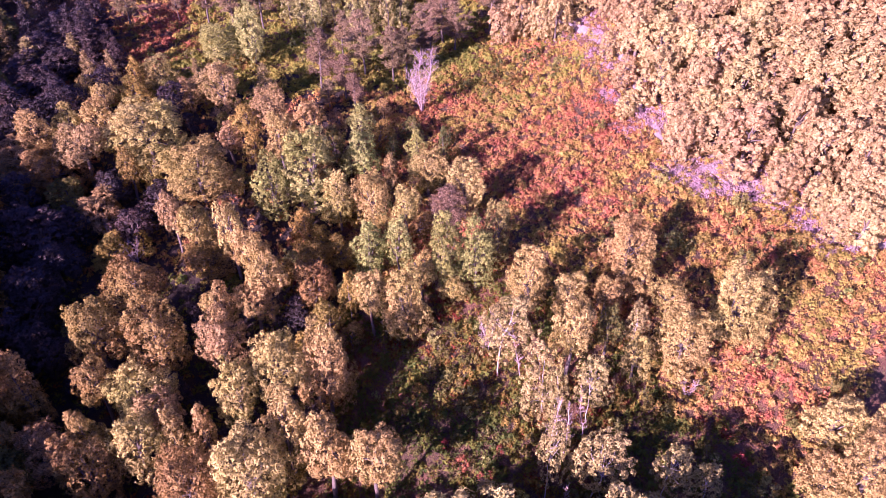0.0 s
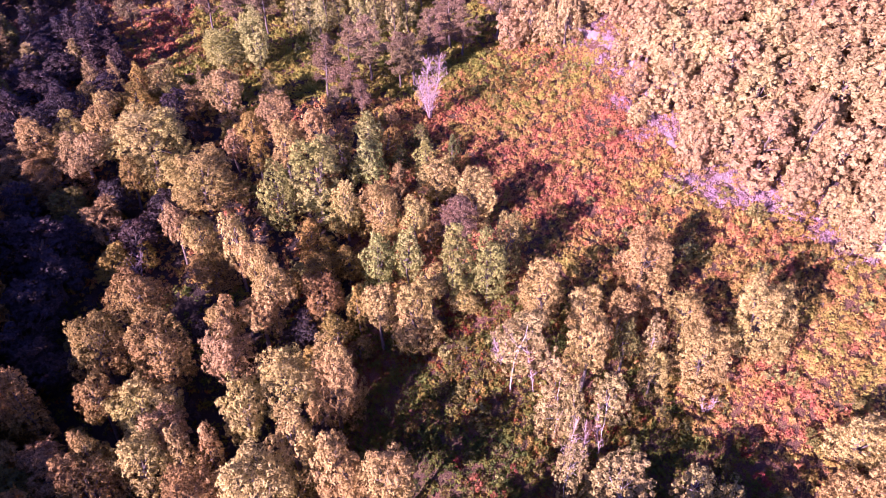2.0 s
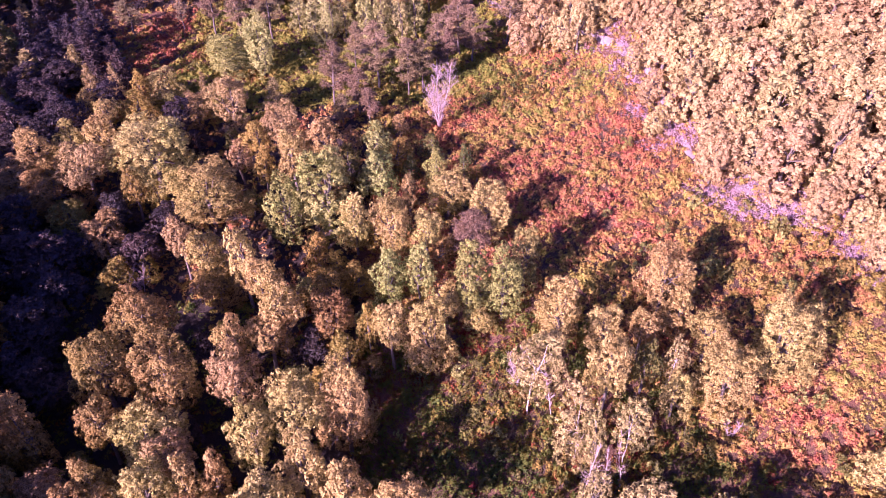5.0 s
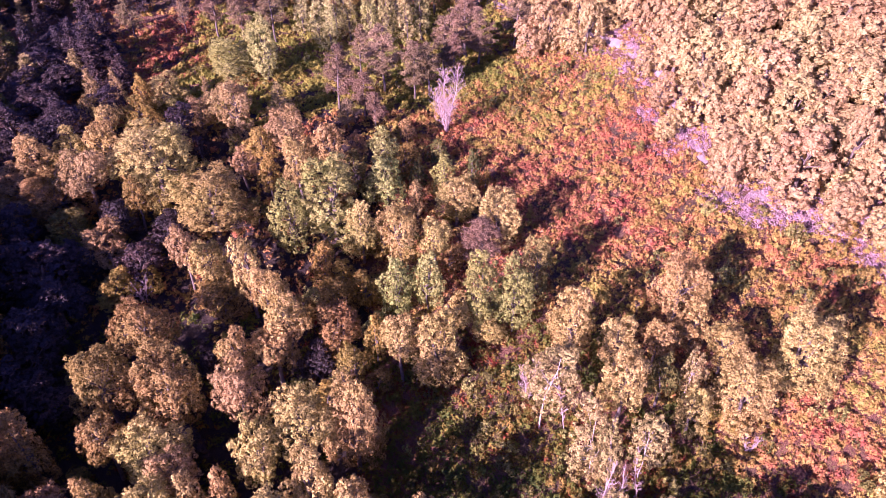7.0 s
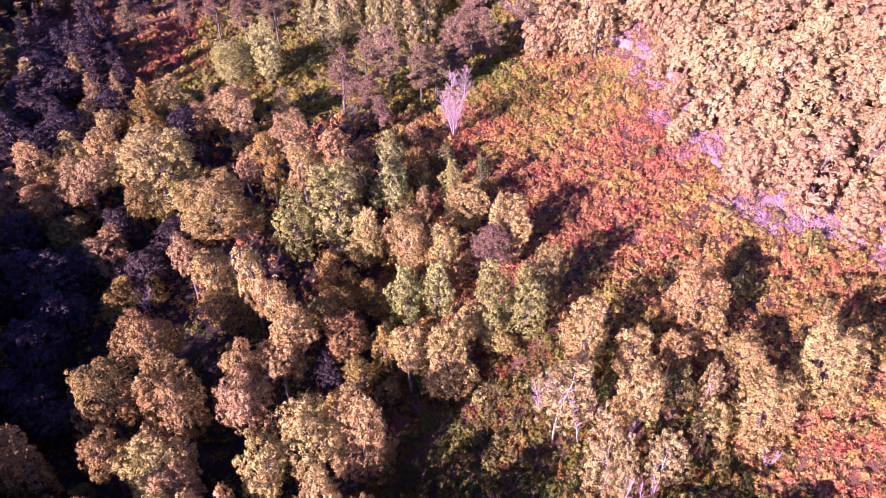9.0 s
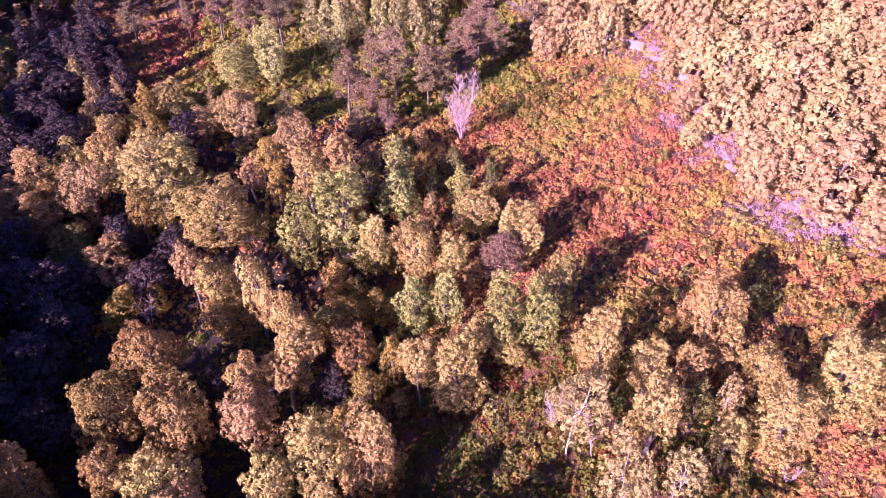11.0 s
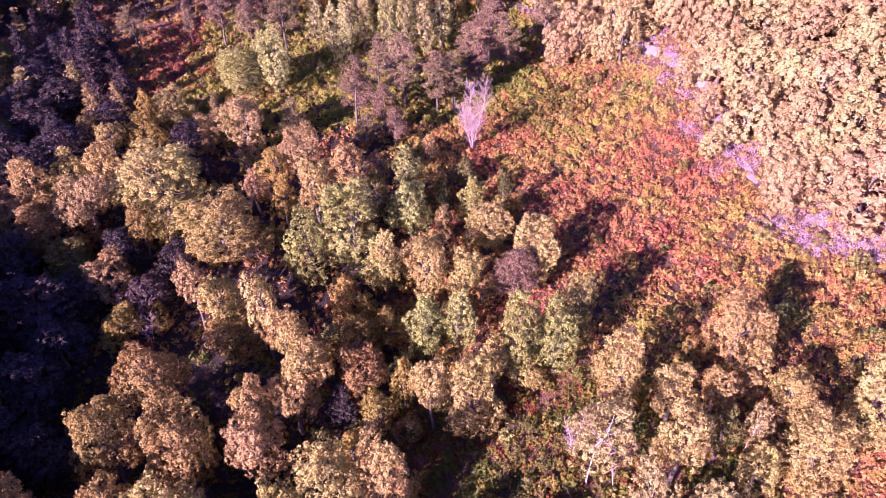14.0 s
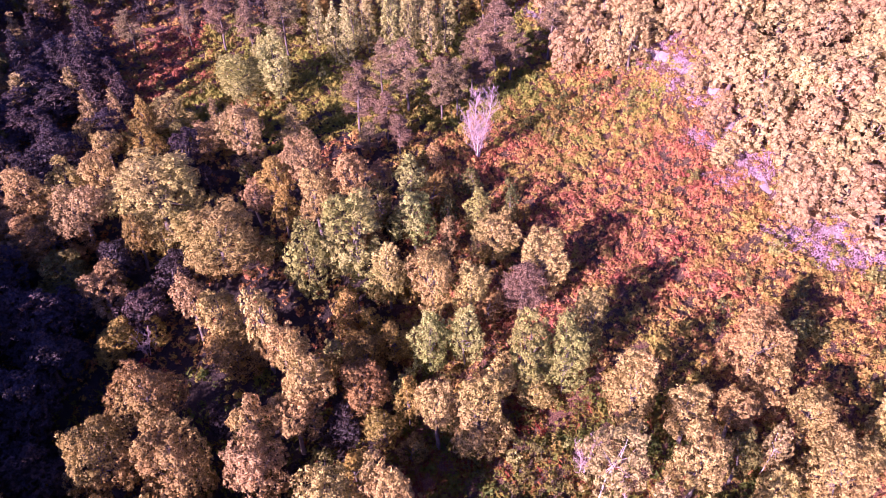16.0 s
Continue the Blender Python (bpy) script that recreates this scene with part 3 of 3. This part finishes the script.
    if kind == "wood":
        kind = "large" if r > 3.0 else "medium" if r > 1.9 else "small"
    return kind + ("_flat" if share < 0.3 else "_high" if share < 0.4 else "")


WOOD = "trees of the wood"
for rows, tone, name, kind, label in (
        (TAN_a + TAN_b + TAN_c, "tan", "oak_tree", "wood", "oak tree with a clumped crown of tan autumn leaves"),
        (RUSSET_a, "russet", "oak_tree", "wood", "oak tree with a rounded crown of russet brown leaves"),
        (BROWN_a, "brown", "oak_tree", "wood", "broad oak with a round crown of olive brown leaves"),
        (ROSE_a, "rose", "oak_tree", "wood", "oak tree with a crown of pinkish brown leaves"),
        (ORANGE_a, "orange", "maple_tree", "wood", "round tree with bright orange autumn leaves"),
        (GOLD_a, "gold", "maple_tree", "wood", "small tree with yellow golden autumn leaves"),
        (GREEN_a, "green", "aspen_tree", "upright", "tall tree with pale sage green leaves"),
        (LIME_a, "lime", "aspen_tree", "upright", "tall aspen with yellowish green leaves and a pale stem"),
        (KHAKI_a, "khaki", "aspen_tree", "upright", "tall aspen with khaki brown leaves beside a green one"),
        (OLIVE_a, "olive", "hazel_tree", "wood", "low spreading tree with dark olive green leaves")):
    for x, y, r, h, share in rows:
        plant(size_class(kind, r, share), tone, name, x, y, r, h, label, "tree", WOOD)
for x, y, r, h, share in PALE_a:
    plant(size_class("slim", r, share), "pale", "birch_tree", x, y, r, h, "slender birch with a white stem and pale buff leaves", "tree", "birches by the clearing", PALE_BARK, 4)
# These trees wear the leaf colour that has shade painted in.
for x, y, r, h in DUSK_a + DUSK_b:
    plant("small", "dusk", "alder_tree", x, y, r, h, "tree with its leaf colour darkened to stand for shade", "tree", WOOD)
for x, y, r, h in LITSPRUCE_a:
    plant("spruce", "spruce", "spruce_tree", x, y, r, h, "young conical conifer with buff olive foliage", "tree", "conifers")
# Added up-sun to shade the glade; their needle colour is darkened as well.
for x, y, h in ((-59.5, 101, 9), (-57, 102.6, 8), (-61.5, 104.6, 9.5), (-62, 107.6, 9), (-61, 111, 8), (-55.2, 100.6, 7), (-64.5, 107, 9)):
    plant("spruce", "dusk", "spruce_tree", x, y, h * 0.26, h, "conifer set to shade the glade, shade put into its needle colour", "tree", "conifers")
for x, y, r, h in PINE_a:
    plant("pine", "pine", "pine_tree", x, y, r * 1.2, h, "pine with a bare stem and thin purplish brown crown", "tree", "pines by the meadow", lean=2)
for x, y, r, h in POPLAR_a:
    plant("poplar", "poplar", "poplar_tree", x, y, r, h, "narrow upright poplar with pale green leaves", "tree", "row of poplars")
for x, y, r, h in HILLEDGE_a:
    plant("hill", "hill", "oak_tree", x, y, r, h, "young oak with pale tan leaves at the track", "tree", "oaks on the hill")

# ---- the young oaks that cover the hill behind the track ----
def in_view(x, y, margin):
    return abs(x + 6) < 0.62 * (y + 22) + margin


hill_rng = np.random.default_rng(11)
taken = [(x, y) for x, y, r, h in HILLEDGE_a]
hill_oaks = []
for tries in range(14000):
    x, y = float(hill_rng.uniform(2, 105)), float(hill_rng.uniform(40, 168))
    if beyond_track(x, y) < (2.6 if 98.5 < y < 107 else 0.6) or not in_view(x, y, 5):
        continue
    if min((x - a) ** 2 + (y - b) ** 2 for a, b in taken) < 3.3 ** 2:
        continue
    taken.append((x, y))
    hill_oaks.append((x, y))
for px, py in along(TRACK, 4.3):
    side = float(hill_rng.uniform(1.5, 3.4))
    k = int(np.argmin(np.hypot(EDGE[:, 0] - px, EDGE[:, 1] - py)))
    ahead = unit(EDGE[min(k + 1, len(EDGE) - 1)] - EDGE[max(k - 1, 0)])
    x, y = px + ahead[1] * side, py - ahead[0] * side
    if beyond_track(x, y) > 0:
        x, y = px - ahead[1] * side, py + ahead[0] * side
    if 52 < y < 78 and hill_rng.random() < 0.4:
        plant("hill", "hill", "oak_tree", float(x), float(y), float(hill_rng.uniform(1.8, 2.7)), float(hill_rng.uniform(5, 7.5)),
              "young oak with pale tan leaves beside the track", "tree", "oaks on the hill")
hill_oaks.sort(key=lambda p: p[0] * 0.2 + p[1])
for x, y in hill_oaks[:190]:
    plant("hill", "hill", "oak_tree", x, y, float(hill_rng.uniform(2.3, 4.3)), float(hill_rng.uniform(5.2, 10.0)),
          "young oak with dense pale tan leaves on the hillside", "tree", "oaks on the hill")


def woodland(name, places, kinds, tone, low, high, label, seed):
    """Trees joined into one mesh: the far hillside's, and unseen ones added for shade."""
    rng = np.random.default_rng(seed)
    verts, faces, n = [], [], 0
    for x, y in places:
        (v, f, wood), radius, height = ARRAYS[kinds, int(rng.integers(0, 4))]
        tall = rng.uniform(low, high)
        w = rng.uniform(0, 6.28)
        turn = np.array([[math.cos(w), -math.sin(w), 0], [math.sin(w), math.cos(w), 0], [0, 0, 1]])
        verts.append((v @ turn.T) * (tall / height) * (1.25, 1.25, 1) + (x, y, float(ground(x, y))))
        faces.append(np.asarray(f) + n)
        n += len(v)
    mesh = raw_mesh(name, np.concatenate(verts), np.concatenate(faces), 3, LEAF[tone])
    tagged(new(name, mesh), label, "woodland", kind="stuff")


woodland("hill_woodland", hill_oaks[190:], "upper", "hill", 5.2, 10.0, "distant tan oak wood covering the upper hillside", 21)

# ---- undergrowth of low trees between the tall ones, and unseen woods added for shade ----
grown = [row[:3] for row in TAN_a + TAN_b + TAN_c + RUSSET_a + BROWN_a + ROSE_a + ORANGE_a + GOLD_a + GREEN_a + LIME_a + KHAKI_a + OLIVE_a + DUSK_a + DUSK_b + LITSPRUCE_a + PINE_a + POPLAR_a]
fill_rng = np.random.default_rng(17)
outside = []


def in_glade(x, y):
    return ((x + 51) / 13) ** 2 + ((y - 110) / 15) ** 2 < 1 or ((x + 33) / 8) ** 2 + ((y - 97) / 5) ** 2 < 1


for tries in range(5000):
    x, y = float(fill_rng.uniform(-120, 2)), float(fill_rng.uniform(-5, 160))
    seen = abs(x + 6) < (0.56 * (y + 22) + 12 if y < 52 else 0.45 * y + 29) and y > 19
    if in_glade(x, y) or math.hypot(x - -58.9, y - 117.2) < 7 or (-47 < x and 97 < y < 125) or (seen and x > -8 - max(0, (88 - y)) * 0.12 and y < 100) or (x > -14 and 19 < y < 55) or (x > -30 and 84 < y < 108):
        continue
    middle = -24 < x < -4 and 48 < y < 90
    gloom = -46 < x <= -24 and 46 < y < 74
    room = 2.5 if middle else 4.6 if gloom else 3.3 if seen else 4.2
    if min((x - a) ** 2 + (y - b) ** 2 - (0.45 * r) ** 2 for a, b, r in grown) < room ** 2:
        continue
    grown.append((x, y, 2.0))
    if not seen:
        if x < -20 or y < 19:
            outside.append((x, y))
        continue
    pick = fill_rng.random()
    if middle:
        tone, name, label = (("olive", "hazel_tree", "low spreading tree with dark olive green leaves") if pick < 0.4 else
                             ("gold", "maple_tree", "small tree with yellow golden autumn leaves") if pick < 0.65 else
                             ("russet", "oak_tree", "young oak with russet leaves between taller trees") if pick < 0.82 else
                             ("green", "aspen_tree", "young aspen with pale sage green leaves"))
        tall = fill_rng.uniform(3.2, 6.0)
    elif y > 112 and x > -40:
        tone, name, label = (("gold", "maple_tree", "small tree with yellow golden autumn leaves") if pick < 0.35 else
                             ("poplar", "poplar_tree", "young poplar with pale green leaves") if pick < 0.65 else
                             ("olive", "hazel_tree", "low spreading tree with dark olive green leaves"))
        tall = fill_rng.uniform(4, 7.5)
    else:
        # In the gloom every tree gets the leaf colour darkened for shade.
        tone, name, label = (("dusk", "alder_tree", "tree with its leaf colour darkened to stand for shade") if pick < (1.0 if gloom else 0.6) else
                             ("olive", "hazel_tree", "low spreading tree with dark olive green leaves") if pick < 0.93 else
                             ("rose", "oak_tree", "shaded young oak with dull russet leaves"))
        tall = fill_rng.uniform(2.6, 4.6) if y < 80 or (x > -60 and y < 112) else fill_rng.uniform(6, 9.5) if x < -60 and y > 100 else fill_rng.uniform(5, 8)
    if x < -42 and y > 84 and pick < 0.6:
        plant("spruce", "dusk", "spruce_tree", x, y, float(tall * 0.22), float(tall), "conical conifer with needles darkened to stand for shade", "tree", "conifers")
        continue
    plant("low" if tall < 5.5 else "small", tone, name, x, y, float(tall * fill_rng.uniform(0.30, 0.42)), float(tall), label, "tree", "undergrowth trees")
# Unseen oaks and birches, added below the view to shade the clearing.
woodland("near_woodland", [p for p in outside if p[1] < 24 and p[0] > -50], "upper", "russet", 13, 16, "unseen tall russet oak wood added to shade the clearing", 23)
woodland("birch_thicket", [(-3 + 3.7 * k + 0.9 * math.sin(k * 2.1), 21 - 5 * j + 0.8 * math.sin(k * 1.7 + j)) for k in range(6) for j in range(3)],
         "upper", "pale", 13.5, 15.5, "unseen pale birch rows added to shade the clearing", 24)
# Coarse screen trees outside the view, there only to shade the left side.
woodland("valley_woodland", [p for p in outside if (p[1] >= 24 or p[0] <= -50) and p[1] < 68], "screen", "russet", 14, 18, "unseen tall russet oak wood added to shade the valley's left side", 22)
woodland("upper_woodland", [p for p in outside if p[1] >= 68], "screen", "russet", 9, 12, "unseen russet oak wood added to shade the valley's upper side", 25)

# ---- bracken and heath on the open ground ----
def herb_material(name, stops, dry):
    mat, tree, out = node_material(name)
    geo = tree.nodes.new("ShaderNodeNewGeometry")
    pos = geo.outputs["Position"]
    patch, tuft = noise_of(tree, pos, 0.09, 3), noise_of(tree, pos, 0.9, 3, 0.7)
    plants = tree.nodes.new("ShaderNodeTexVoronoi")
    plants.inputs["Scale"].default_value = 0.9
    tree.links.new(pos, plants.inputs["Vector"])
    own = tree.nodes.new("ShaderNodeSeparateColor")
    tree.links.new(plants.outputs["Color"], own.inputs[0])
    mixed = math_of(tree, "ADD", math_of(tree, "MULTIPLY", patch, 0.6), math_of(tree, "MULTIPLY", tuft, 0.45))
    mixed = math_of(tree, "ADD", mixed, math_of(tree, "MULTIPLY", own.outputs[0], 0.13))
    mixed = math_of(tree, "ADD", mixed, math_of(tree, "MULTIPLY", math_of(tree, "SUBTRACT", geo.outputs["Random Per Island"], 0.5), 0.12))
    colour = ramp_of(tree, mixed, stops)
    shade = tree.nodes.new("ShaderNodeHueSaturation")
    tree.links.new(math_of(tree, "ADD", math_of(tree, "MULTIPLY", geo.outputs["Random Per Island"], 0.4), 0.78), shade.inputs["Value"])
    tree.links.new(colour, shade.inputs["Color"])
    front, back, both = (tree.nodes.new(n) for n in ("ShaderNodeBsdfPrincipled", "ShaderNodeBsdfTranslucent", "ShaderNodeMixShader"))
    front.inputs["Roughness"].default_value = 0.8
    front.inputs["Specular IOR Level"].default_value = 0.1
    tree.links.new(shade.outputs[0], front.inputs["Base Color"])
    tree.links.new(shade.outputs[0], back.inputs["Color"])
    both.inputs[0].default_value = 0.25
    tree.links.new(front.outputs[0], both.inputs[1])
    tree.links.new(back.outputs[0], both.inputs[2])
    cells = tree.nodes.new("ShaderNodeTexVoronoi")
    cells.inputs["Scale"].default_value = 8.0
    tree.links.new(pos, cells.inputs["Vector"])
    tilt = tilted(tree, geo.outputs["Normal"], cells.outputs["Color"], 0.9)
    tree.links.new(tilt, front.inputs["Normal"])
    tree.links.new(tilt, back.inputs["Normal"])
    gap, leafy = tree.nodes.new("ShaderNodeBsdfTransparent"), tree.nodes.new("ShaderNodeMixShader")
    tree.links.new(math_of(tree, "LESS_THAN", cells.outputs["Distance"], 2.0 if dry else 0.68), leafy.inputs[0])
    tree.links.new(gap.outputs[0], leafy.inputs[1])
    tree.links.new(both.outputs[0], leafy.inputs[2])
    tree.links.new(leafy.outputs[0], out.inputs[0])
    return mat


BRACKEN = herb_material("bracken_red_to_green", [(0.43, (0.49, 0.175, 0.0765)), (0.53, (0.51, 0.265, 0.0748)), (0.61, (0.49, 0.34, 0.0638)),
                                                 (0.68, (0.44, 0.36, 0.0578)), (0.80, (0.31, 0.31, 0.0442))], False)
RED_BRACKEN = herb_material("bracken_deep_red", [(0.42, (0.42, 0.115, 0.068)), (0.54, (0.49, 0.185, 0.0808)), (0.66, (0.52, 0.27, 0.085)), (0.78, (0.45, 0.33, 0.068))], False)
GREEN_BRACKEN = herb_material("bracken_yellow_green", [(0.38, (0.46, 0.22, 0.068)), (0.46, (0.43, 0.34, 0.051)), (0.60, (0.34, 0.33, 0.0408)),
                                                       (0.74, (0.20, 0.25, 0.034))], False)
FERN = herb_material("fern_green_to_red", [(0.42, (0.30, 0.055, 0.0298)), (0.48, (0.27, 0.12, 0.0272)), (0.54, (0.25, 0.205, 0.0255)),
                                           (0.64, (0.14, 0.17, 0.0221)), (0.76, (0.07, 0.115, 0.0238))], False)
DRY_GRASS = herb_material("pale_mauve_heath_grass", [(0.4, (0.44, 0.28, 0.29)), (0.7, (0.54, 0.38, 0.4))], True)


def herbs(name, spots, leaves, spread, size, material, label, seed, slim=0.7):
    """Low leafy tufts at the given spots, joined into one mesh."""
    rng = np.random.default_rng(seed)
    spots = np.asarray(spots)
    n = len(spots)
    big = rng.uniform(0.55, 1.3, n) * (0.8 + 0.5 * (np.sin(spots[:, 0] * 1.3) * np.sin(spots[:, 1] * 1.1 + spots[:, 0] * 0.4) > 0.1))
    x, y, s = (np.repeat(v, leaves) for v in (spots[:, 0], spots[:, 1], big))
    way = unit(rng.normal(size=(n * leaves, 3)) * (1, 1, 0.8) + (0, 0, 0.45))
    way[:, 2] = np.abs(way[:, 2])
    at = np.stack([x, y, ground(x, y) + 0.08], 1) + way * (s * spread * rng.uniform(0.5, 1.1, n * leaves))[:, None]
    v, f = leaf_arrays(rng, at, unit(way + rng.normal(size=way.shape) * 0.35), size * s, slim, False)
    return tagged(new(name, raw_mesh(name, v, f, 3, material)), label, "undergrowth", kind="stuff")


herb_rng = np.random.default_rng(29)


def by_poplars(x, y):
    return -47 < x < 2 and 96 < y < 127


open_spots, track_spots = [], []
while len(open_spots) < 31000:
    x, y = float(herb_rng.uniform(-70, 56)), float(herb_rng.uniform(20, 140))
    if not in_view(x, y, 8):
        continue
    if x < -16 and not in_glade(x, y) and not by_poplars(x, y) and herb_rng.random() < 0.7:
        continue
    if (y < 38 or y > 112) and herb_rng.random() < 0.35:
        continue
    gap = beyond_track(x, y) if x > 0 else -9
    if abs(gap) < 0.7 or (gap > 3 and herb_rng.random() < 0.8):
        continue
    heath = (3.6 + 1.6 * math.sin(0.9 * y + 0.4 * x)) if 82 < y < 107 else 5.0 if 58 < y < 75 else 0.8
    if -heath < gap < 3.5 and herb_rng.random() < (0.42 if 82 < y < 107 else 0.6):
        for k in range(5):
            track_spots.append((x + float(herb_rng.normal()) * 0.6, y + float(herb_rng.normal()) * 0.6))
        continue
    open_spots.append((x, y))


def fern_edge(x):
    return 60 - 0.95 * max(0.0, x - 2) + 2.5 * math.sin(x * 0.8)


herbs("fern", [p for p in open_spots if p[1] < fern_edge(p[0])], 17, 0.55, 0.31, FERN, "dark green, yellow and red ferns in the clearing", 30)


def reddens(x, y):
    """How likely the bracken has turned deep red: in the meadow's middle and in the glade."""
    near = max(math.exp(-((x - 5) / 10) ** 2 - ((y - 77) / 11) ** 2), 0.4 * math.exp(-((x - 33) / 9) ** 2 - ((y - 45) / 8) ** 2))
    return (0.6 if x < -50 else 0.15) if in_glade(x, y) else 0.85 * near


fresh = {p for p in open_spots if by_poplars(*p) and (p[1] > 104 or p[0] < -9 or herb_rng.random() < 0.5)}
fresh |= {p for p in open_spots if p[1] > 93 and -6 < p[0] < 18 and herb_rng.random() < 0.4}
fresh |= {p for p in open_spots if in_glade(*p) and p[0] > -50 and herb_rng.random() < 0.85}
open_spots = [p for p in open_spots if p not in fresh]
herbs("green_bracken", sorted(fresh), 13, 0.48, 0.40, GREEN_BRACKEN, "yellow-green bracken below the pines and poplars", 34)
turned = {p for p in open_spots if p[1] >= fern_edge(p[0]) and herb_rng.random() < reddens(*p)}
herbs("red_bracken", sorted(turned), 19, 0.44, 0.31, RED_BRACKEN, "deep red autumn bracken in the meadow and the glade", 32)
herbs("bracken", [p for p in open_spots if p[1] >= fern_edge(p[0]) and p not in turned], 19, 0.44, 0.31, BRACKEN, "dense red, orange and yellow-green bracken covering the meadow", 31)
herbs("dry_grass", track_spots, 18, 0.38, 0.2, DRY_GRASS, "pale mauve dry heath grass beside the forest track", 33, 0.35)

# ---- bushes in the clearing and along the meadow ----
bush_rng = np.random.default_rng(41)
for cx, cy, sx, sy, count in ((8, 36, 11, 9, 60), (20, 52, 12, 6, 18), (28, 37, 10, 8, 35), (-5, 43, 7, 8, 35), (24, 66, 14, 6, 16), (34, 60, 11, 8, 40), (8, 100, 9, 10, 25),
                              (-8, 84, 6, 6, 8), (-24, 105, 20, 8, 28), (18, 90, 6, 8, 8), (-48, 112, 10, 8, 8), (42, 52, 6, 12, 10)):
    for k in range(count):
        x, y = cx + float(bush_rng.uniform(-1, 1)) * sx, cy + float(bush_rng.uniform(-1, 1)) * sy
        if x > 0 and beyond_track(x, y) > -1.5:
            continue
        pick = bush_rng.random()
        gold = 0.2 if y < 50 else 0.45
        tone, label = (("gold", "low bush with yellow autumn leaves in the bracken") if pick < gold else
                       ("olive", "low dark olive green bush in the bracken") if pick < 0.8 else
                       ("green", "low pale green bush in the bracken"))
        size = float(bush_rng.uniform(0.5, 1.15))
        plant("bush", tone, "bush", x, y, size, size * float(bush_rng.uniform(1.4, 2.2)), label, "bush", "bushes on the open ground")


for x, y, size in ((26.2, 34.6, 0.9), (-43.2, 61.5, 0.8), (-1.5, 35.5, 1.0), (0.8, 34.2, 0.8), (2.4, 36.8, 0.7), (-3.2, 38.0, 0.7), (-45.6, 60.4, 0.6)):
    plant("bush", "crimson", "bush", x, y, size, size * 1.7, "low bush with crimson autumn leaves", "bush", "bushes on the open ground")


# ---- dead trees ----
def dead_tree(x, y, height, stems, spread, seed, label, lean=(0, 0), girth=0.0115):
    """A leafless tree: a few stems, steep side branches and twigs."""
    rng = np.random.default_rng(seed)
    thing = tagged(new("dead_tree"), label, "tree", "dead trees")
    thing.location = (x, y, float(ground(x, y)) - 0.1)
    for k in range(stems):
        az = 6.28 * k / stems + rng.uniform(-0.4, 0.4)
        tall = height * (1 - 0.13 * k) * rng.uniform(0.93, 1.0)
        top = np.array([math.cos(az) * spread * 0.62 + lean[0], math.sin(az) * spread * 0.62 + lean[1], tall])
        stem = bent(rng, (math.cos(az) * 0.08, math.sin(az) * 0.08, -0.3), top, 0.03, 7)
        wood = []
        for j in range(int(10 + height * 3.2)):
            s = rng.uniform(0.16, 0.97)
            i = min(int(s * 6), 5)
            root = stem[i] + (stem[i + 1] - stem[i]) * (s * 6 - i)
            w = rng.uniform(0, 6.28)
            length = spread * rng.uniform(0.45, 0.85) * (0.25 + math.sin(math.pi * s ** 0.8) * 0.75)
            tip = root + (math.cos(w) * length * 0.9, math.sin(w) * length * 0.9, length * rng.uniform(0.7, 1.3))
            branch = bent(rng, root, tip, 0.14, 4)
            wood.append(tube(branch, np.linspace(0.026, 0.009, 4), 3))
            for q in range(8):
                at = branch[1] + (branch[3] - branch[1]) * rng.uniform(-0.3, 1)
                end = at + rng.normal(size=3) * (0.3, 0.3, 0.16) * length * 0.6 + (0, 0, 0.32 * length)
                wood.append(tube([at, (at + end) / 2 + rng.normal(size=3) * 0.03, end], (0.013, 0.010, 0.006), 3))
        bole = new("stem", wood_mesh("stem", [tube(stem, np.linspace(height * girth, 0.02, 7), 6)], DEAD_WOOD))
        bole.parent = thing
        twigs = tagged(new("crown", wood_mesh("crown", wood, DEAD_WOOD)), "leafless bleached twigs", kind="stuff")
        twigs.parent = bole
    return thing


dead_tree(-7.0, 90.7, 10.6, 4, 2.7, 61, "bleached leafless tree with several steep stems in the meadow")
dead_tree(7.2, 36.8, 9.5, 1, 1.3, 62, "broken pale leafless snag among the birches", girth=0.008)
dead_tree(9.0, 36.2, 9.0, 1, 0.9, 63, "thin pale leafless stem among the birches", (-0.8, 0.6), 0.0065)
dead_tree(4.9, 45.0, 8.5, 1, 0.9, 67, "leaning pale birch stem with few twigs", (-1.8, 1.0), 0.0065)
dead_tree(11.0, 37.4, 9.5, 1, 0.9, 68, "leaning pale birch stem with few twigs", (-1.6, 0.6), 0.0065)
dead_tree(8.0, 30.6, 6.0, 1, 0.7, 69, "thin pale leafless stem among the birches", girth=0.0065)
dead_tree(1.4, 48.0, 7.0, 2, 1.4, 64, "pale twiggy leafless tree beside the clearing")
dead_tree(22.5, 41.9, 2.6, 2, 1.1, 65, "small bleached snag at the meadow's edge")
dead_tree(-43.2, 63.0, 4.5, 2, 1.5, 66, "bare branched dead tree in the shaded wood")
dead_tree(-48.6, 68.2, 4.2, 1, 0.6, 70, "short bleached snag in the shaded wood", girth=0.03)
